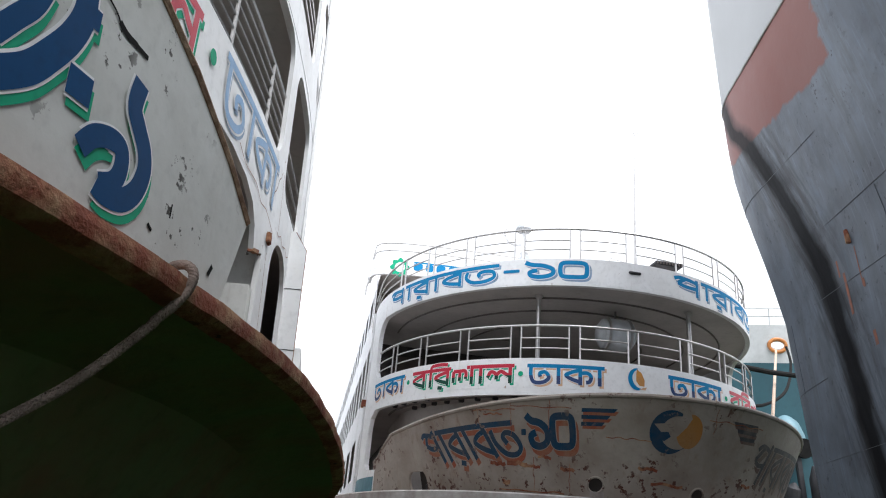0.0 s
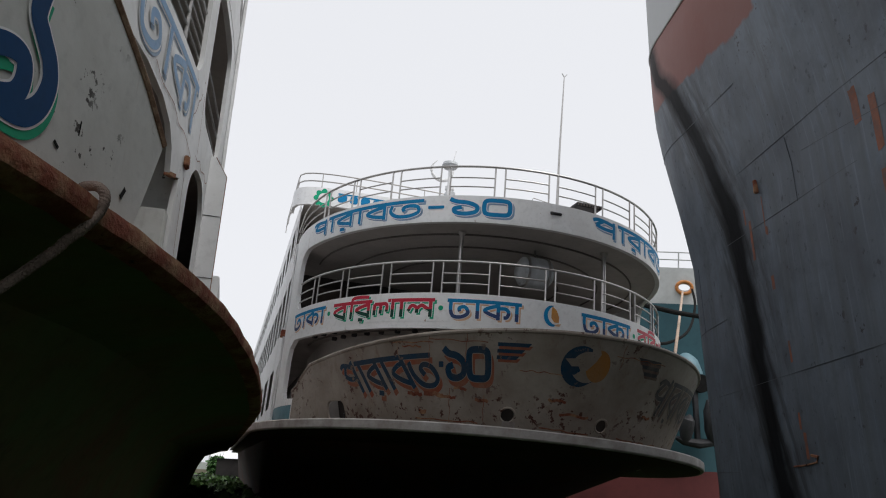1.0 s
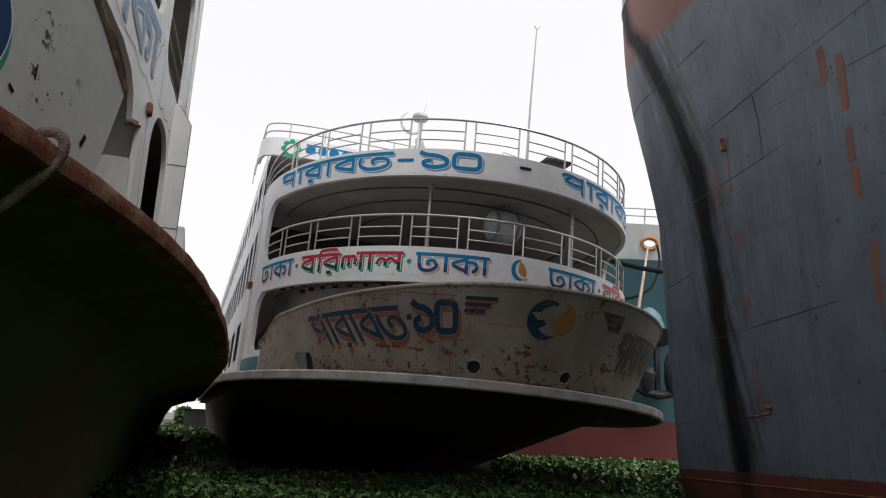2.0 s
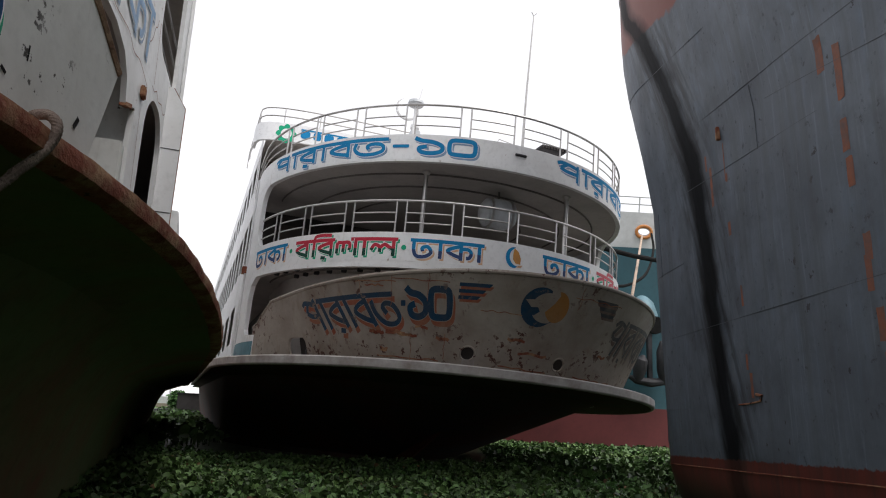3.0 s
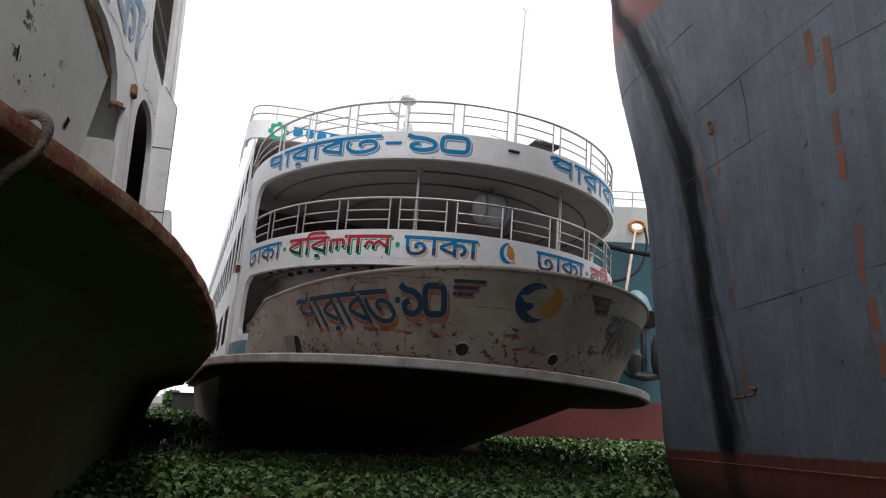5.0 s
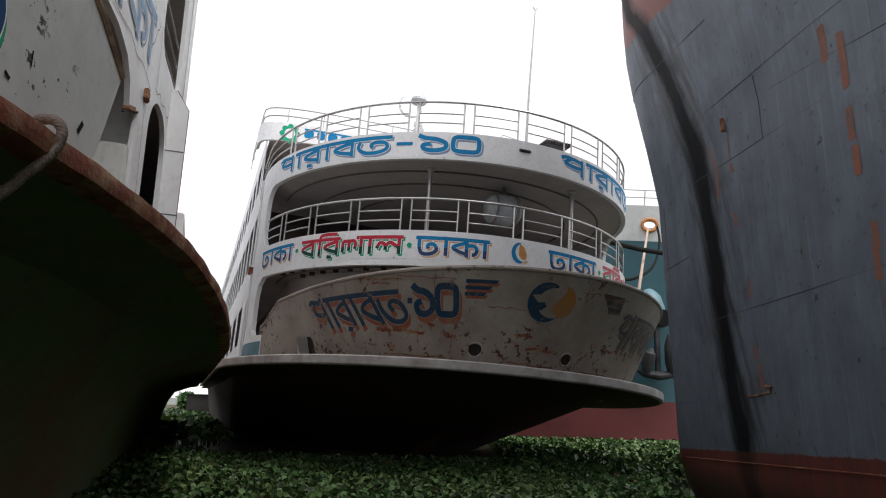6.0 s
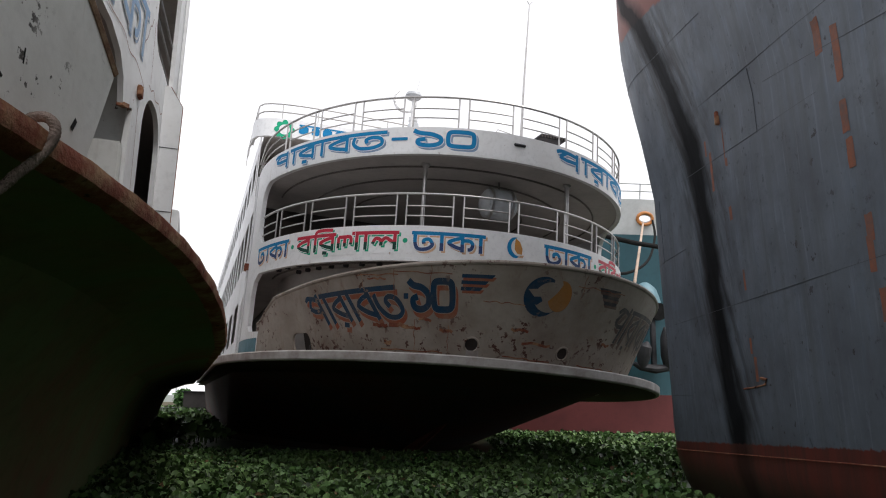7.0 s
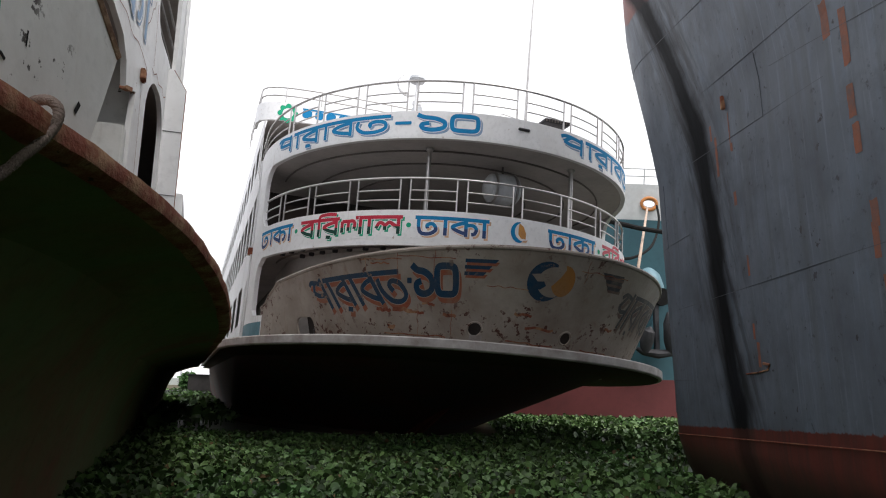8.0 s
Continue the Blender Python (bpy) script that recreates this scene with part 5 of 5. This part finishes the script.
r2 = new("dark_mooring_line", mesh_of(pipe([Vector(q) for q in smoothed([(9.6, 33.5, 10.3), (9.1, 31.5, 9.0), (7.9, 28.5, 7.3), (6.3, 25.6, 6.25), (5.0, 23.6, 6.0)], 6)], 0.055, 8), "dark_mooring_line", True, BLACK))
tagged(r2, "slack dark mooring line between two ships", "rope")
r3 = new("dark_mooring_line", mesh_of(pipe([(4.9, 23.2, 7.1), (6.5, 25, 7.25), (9.5, 28, 7.6)], 0.09, 8), "dark_mooring_line", True, BLACK))
tagged(r3, "thick black mooring line at the ferry's rounded deck", "rope")


# ---- floating plants ----
def leaf_mesh(name, count, x0, x1, y0, y1, size, seed, keep, material, hgt=0.36):
    rng = np.random.default_rng(seed)
    pts = np.column_stack((rng.uniform(x0, x1, count), rng.uniform(y0, y1, count)))
    pts = pts[[keep(x, y) for x, y in pts]]
    outline = np.array([(0.0, 0.0, 0.0), (0.36, 0.18, 0.05), (0.50, 0.52, 0.07), (0.34, 0.86, 0.03), (0.0, 1.0, -0.04), (-0.34, 0.86, 0.03), (-0.50, 0.52, 0.07), (-0.36, 0.18, 0.05), (0.0, 0.5, -0.03)])
    faces0 = [(8, i, i + 1) for i in range(0, 7)] + [(8, 7, 0)]
    verts, faces = [], []
    for x, y in pts:
        clump = noise.noise((x * 0.7, y * 0.7, seed * 0.37)) * 0.5 + noise.noise((x * 2.6, y * 2.6, 4.0)) * 0.5
        z = max(0.03, hgt * (0.55 + 0.55 * clump) * rng.uniform(0.45, 1.05))
        k = size * rng.uniform(0.6, 1.35)
        yaw, tilt, roll = rng.uniform(0, 6.283), rng.normal(0.75, 0.45), rng.normal(0, 0.35)
        r = np.array(Euler((tilt, roll, yaw), "XYZ").to_matrix())
        base = len(verts)
        verts.extend((outline * k) @ r.T + (x, y, z))
        faces.extend(tuple(base + i for i in f) for f in faces0)
        # stalk
        q = verts[base]
        w = k * 0.06
        foot = (x + rng.normal(0, 0.03), y + rng.normal(0, 0.03), -0.02)
        b2 = len(verts)
        verts.extend((np.array((q[0] - w, q[1], q[2])), np.array((q[0] + w, q[1], q[2])), np.array((foot[0] + w, foot[1], foot[2])), np.array((foot[0] - w, foot[1], foot[2]))))
        faces.append((b2, b2 + 1, b2 + 2, b2 + 3))
    me = bpy.data.meshes.new(name)
    me.from_pydata([tuple(v) for v in verts], [], faces)
    me.materials.append(material)
    for p in me.polygons:
        p.use_smooth = True
    return me


def clear_of_hulls(x, y):
    return x < GX + 0.1 or y > 14.8


near = new("water_hyacinth", leaf_mesh("water_hyacinth", 64000, -8.5, 4.6, 6.2, 19.5, 0.09, 1, clear_of_hulls, LEAF))
tagged(near, "dense green floating water hyacinth leaves on the river", "water plants", kind="stuff")
brown = new("withered_hyacinth", leaf_mesh("withered_hyacinth", 3200, -8.0, 4.6, 6.2, 18.0, 0.08, 2, clear_of_hulls, DRYLEAF, 0.3))
tagged(brown, "scattered brown withered hyacinth leaves", "water plants", kind="stuff")
mid = new("water_hyacinth", leaf_mesh("water_hyacinth", 26000, 1.5, 16, 16.0, 34, 0.13, 3, clear_of_hulls, LEAF, 0.42))
tagged(mid, "green floating water hyacinth beside the teal ship", "water plants", kind="stuff")
farp = new("water_hyacinth", leaf_mesh("water_hyacinth", 9000, -34, -8, 19, 80, 0.3, 5, lambda x, y: -0.5 < x / y + 0.05 and x / y < -0.2, LEAF, 0.45))
tagged(farp, "far carpet of floating water hyacinth", "water plants", kind="stuff")

# Unseen leaves round the camera, added to bounce light onto the hulls' undersides.
around = new("water_hyacinth", leaf_mesh("water_hyacinth", 30000, -9.0, GX + 0.1, -16.0, 6.3, 0.15, 7, clear_of_hulls, LEAF, 0.4))
tagged(around, "unseen green water hyacinth round the viewer, added to bounce light", "water plants", kind="stuff")

# ---- far bank ----
bank_m = shader("river_bank_soil", (0.10, 0.09, 0.06), None, 0.3, 0.3, 3, 0.9)
bm = bmesh.new()
tube(bm, [(-140, 96, -0.6), (-60, 92, -0.5), (-20, 93, -0.5), (60, 98, -0.6)], 1.2, 10)
bank = tagged(new("river_bank", mesh_of(bm, "river_bank", True, bank_m)), "low earth bank beyond the river", "ground", kind="structure")
hut = thing("bank_hut", "small pale hut with a pitched roof on the bank", "hut", pose(-31.6, 90, 0.5, 0, 0, 25))
part("wall", block(-2.2, -1.6, 0, 2.2, 1.6, 1.5, 0.03), FARWHITE, hut)
rf = bmesh.new()
a = [rf.verts.new(p) for p in ((-2.6, -2, 1.45), (2.6, -2, 1.45), (2.6, 2, 1.45), (-2.6, 2, 1.45), (-2.6, 0, 2.5), (2.6, 0, 2.5))]
for f in ((0, 1, 5, 4), (2, 3, 4, 5), (0, 4, 3), (1, 2, 5), (0, 3, 2, 1)):
    rf.faces.new([a[i] for i in f])
part("roof", rf, WHITE, hut, smooth=False)
bush = thing("bush", "green leafy bush at the water's edge", "bush", pose(-26.3, 71, 0.1))
bm = bmesh.new()
for k in range(5):
    tube(bm, [(0.1 * k - 0.2, 0, 0), (0.3 * k - 0.6, 0.1, 1.0), (0.5 * k - 1.0, 0.2, 1.7)], [0.06, 0.04, 0.015], 6)
part("stems", bm, CABIN, bush)
rng = np.random.default_rng(8)
vv, ff = [], []
for i in range(1500):
    d = rng.normal(0, 1, 3)
    d /= np.linalg.norm(d)
    c = d * np.array((0.8, 0.8, 0.9)) * rng.uniform(0.5, 1.05) ** 0.5 + (0, 0, 1.1)
    if c[2] < 0:
        continue
    u, w = rng.normal(0, 0.12, 3), rng.normal(0, 0.12, 3)
    b = len(vv)
    vv += [tuple(c), tuple(c + u), tuple(c + u + w), tuple(c + w)]
    ff.append((b, b + 1, b + 2, b + 3))
me = bpy.data.meshes.new("crown")
me.from_pydata(vv, [], ff)
me.materials.append(BUSH)
crown = new("crown", me)
crown.parent = bush

# ---- dark pontoon added across the gap between the two ferries for its shaded water ----
pontoon = thing("gap_shade_pontoon", "low dark steel pontoon added beyond the ferries for the gap's shade", "pontoon", pose(-20.0, 69.0, 0, 0, 0, 18))
# The low hull covers bright leaves and stands in for shade there.
part("hull", block(-8.0, -2.0, -0.4, 8.0, 2.0, 0.42, 0.08), DARKSTEEL, pontoon)
part("fender", block(-8.05, -2.12, 0.22, 8.05, -2.0, 0.36, 0.04), BLACK, pontoon)
part("deckhouse", block(-5.2, -1.6, 0.42, 7.0, 1.6, 1.85, 0.05), INSIDE, pontoon)
part("roof", block(-5.4, -1.8, 1.85, 7.2, 1.8, 1.93, 0.02), DARKSTEEL, pontoon)
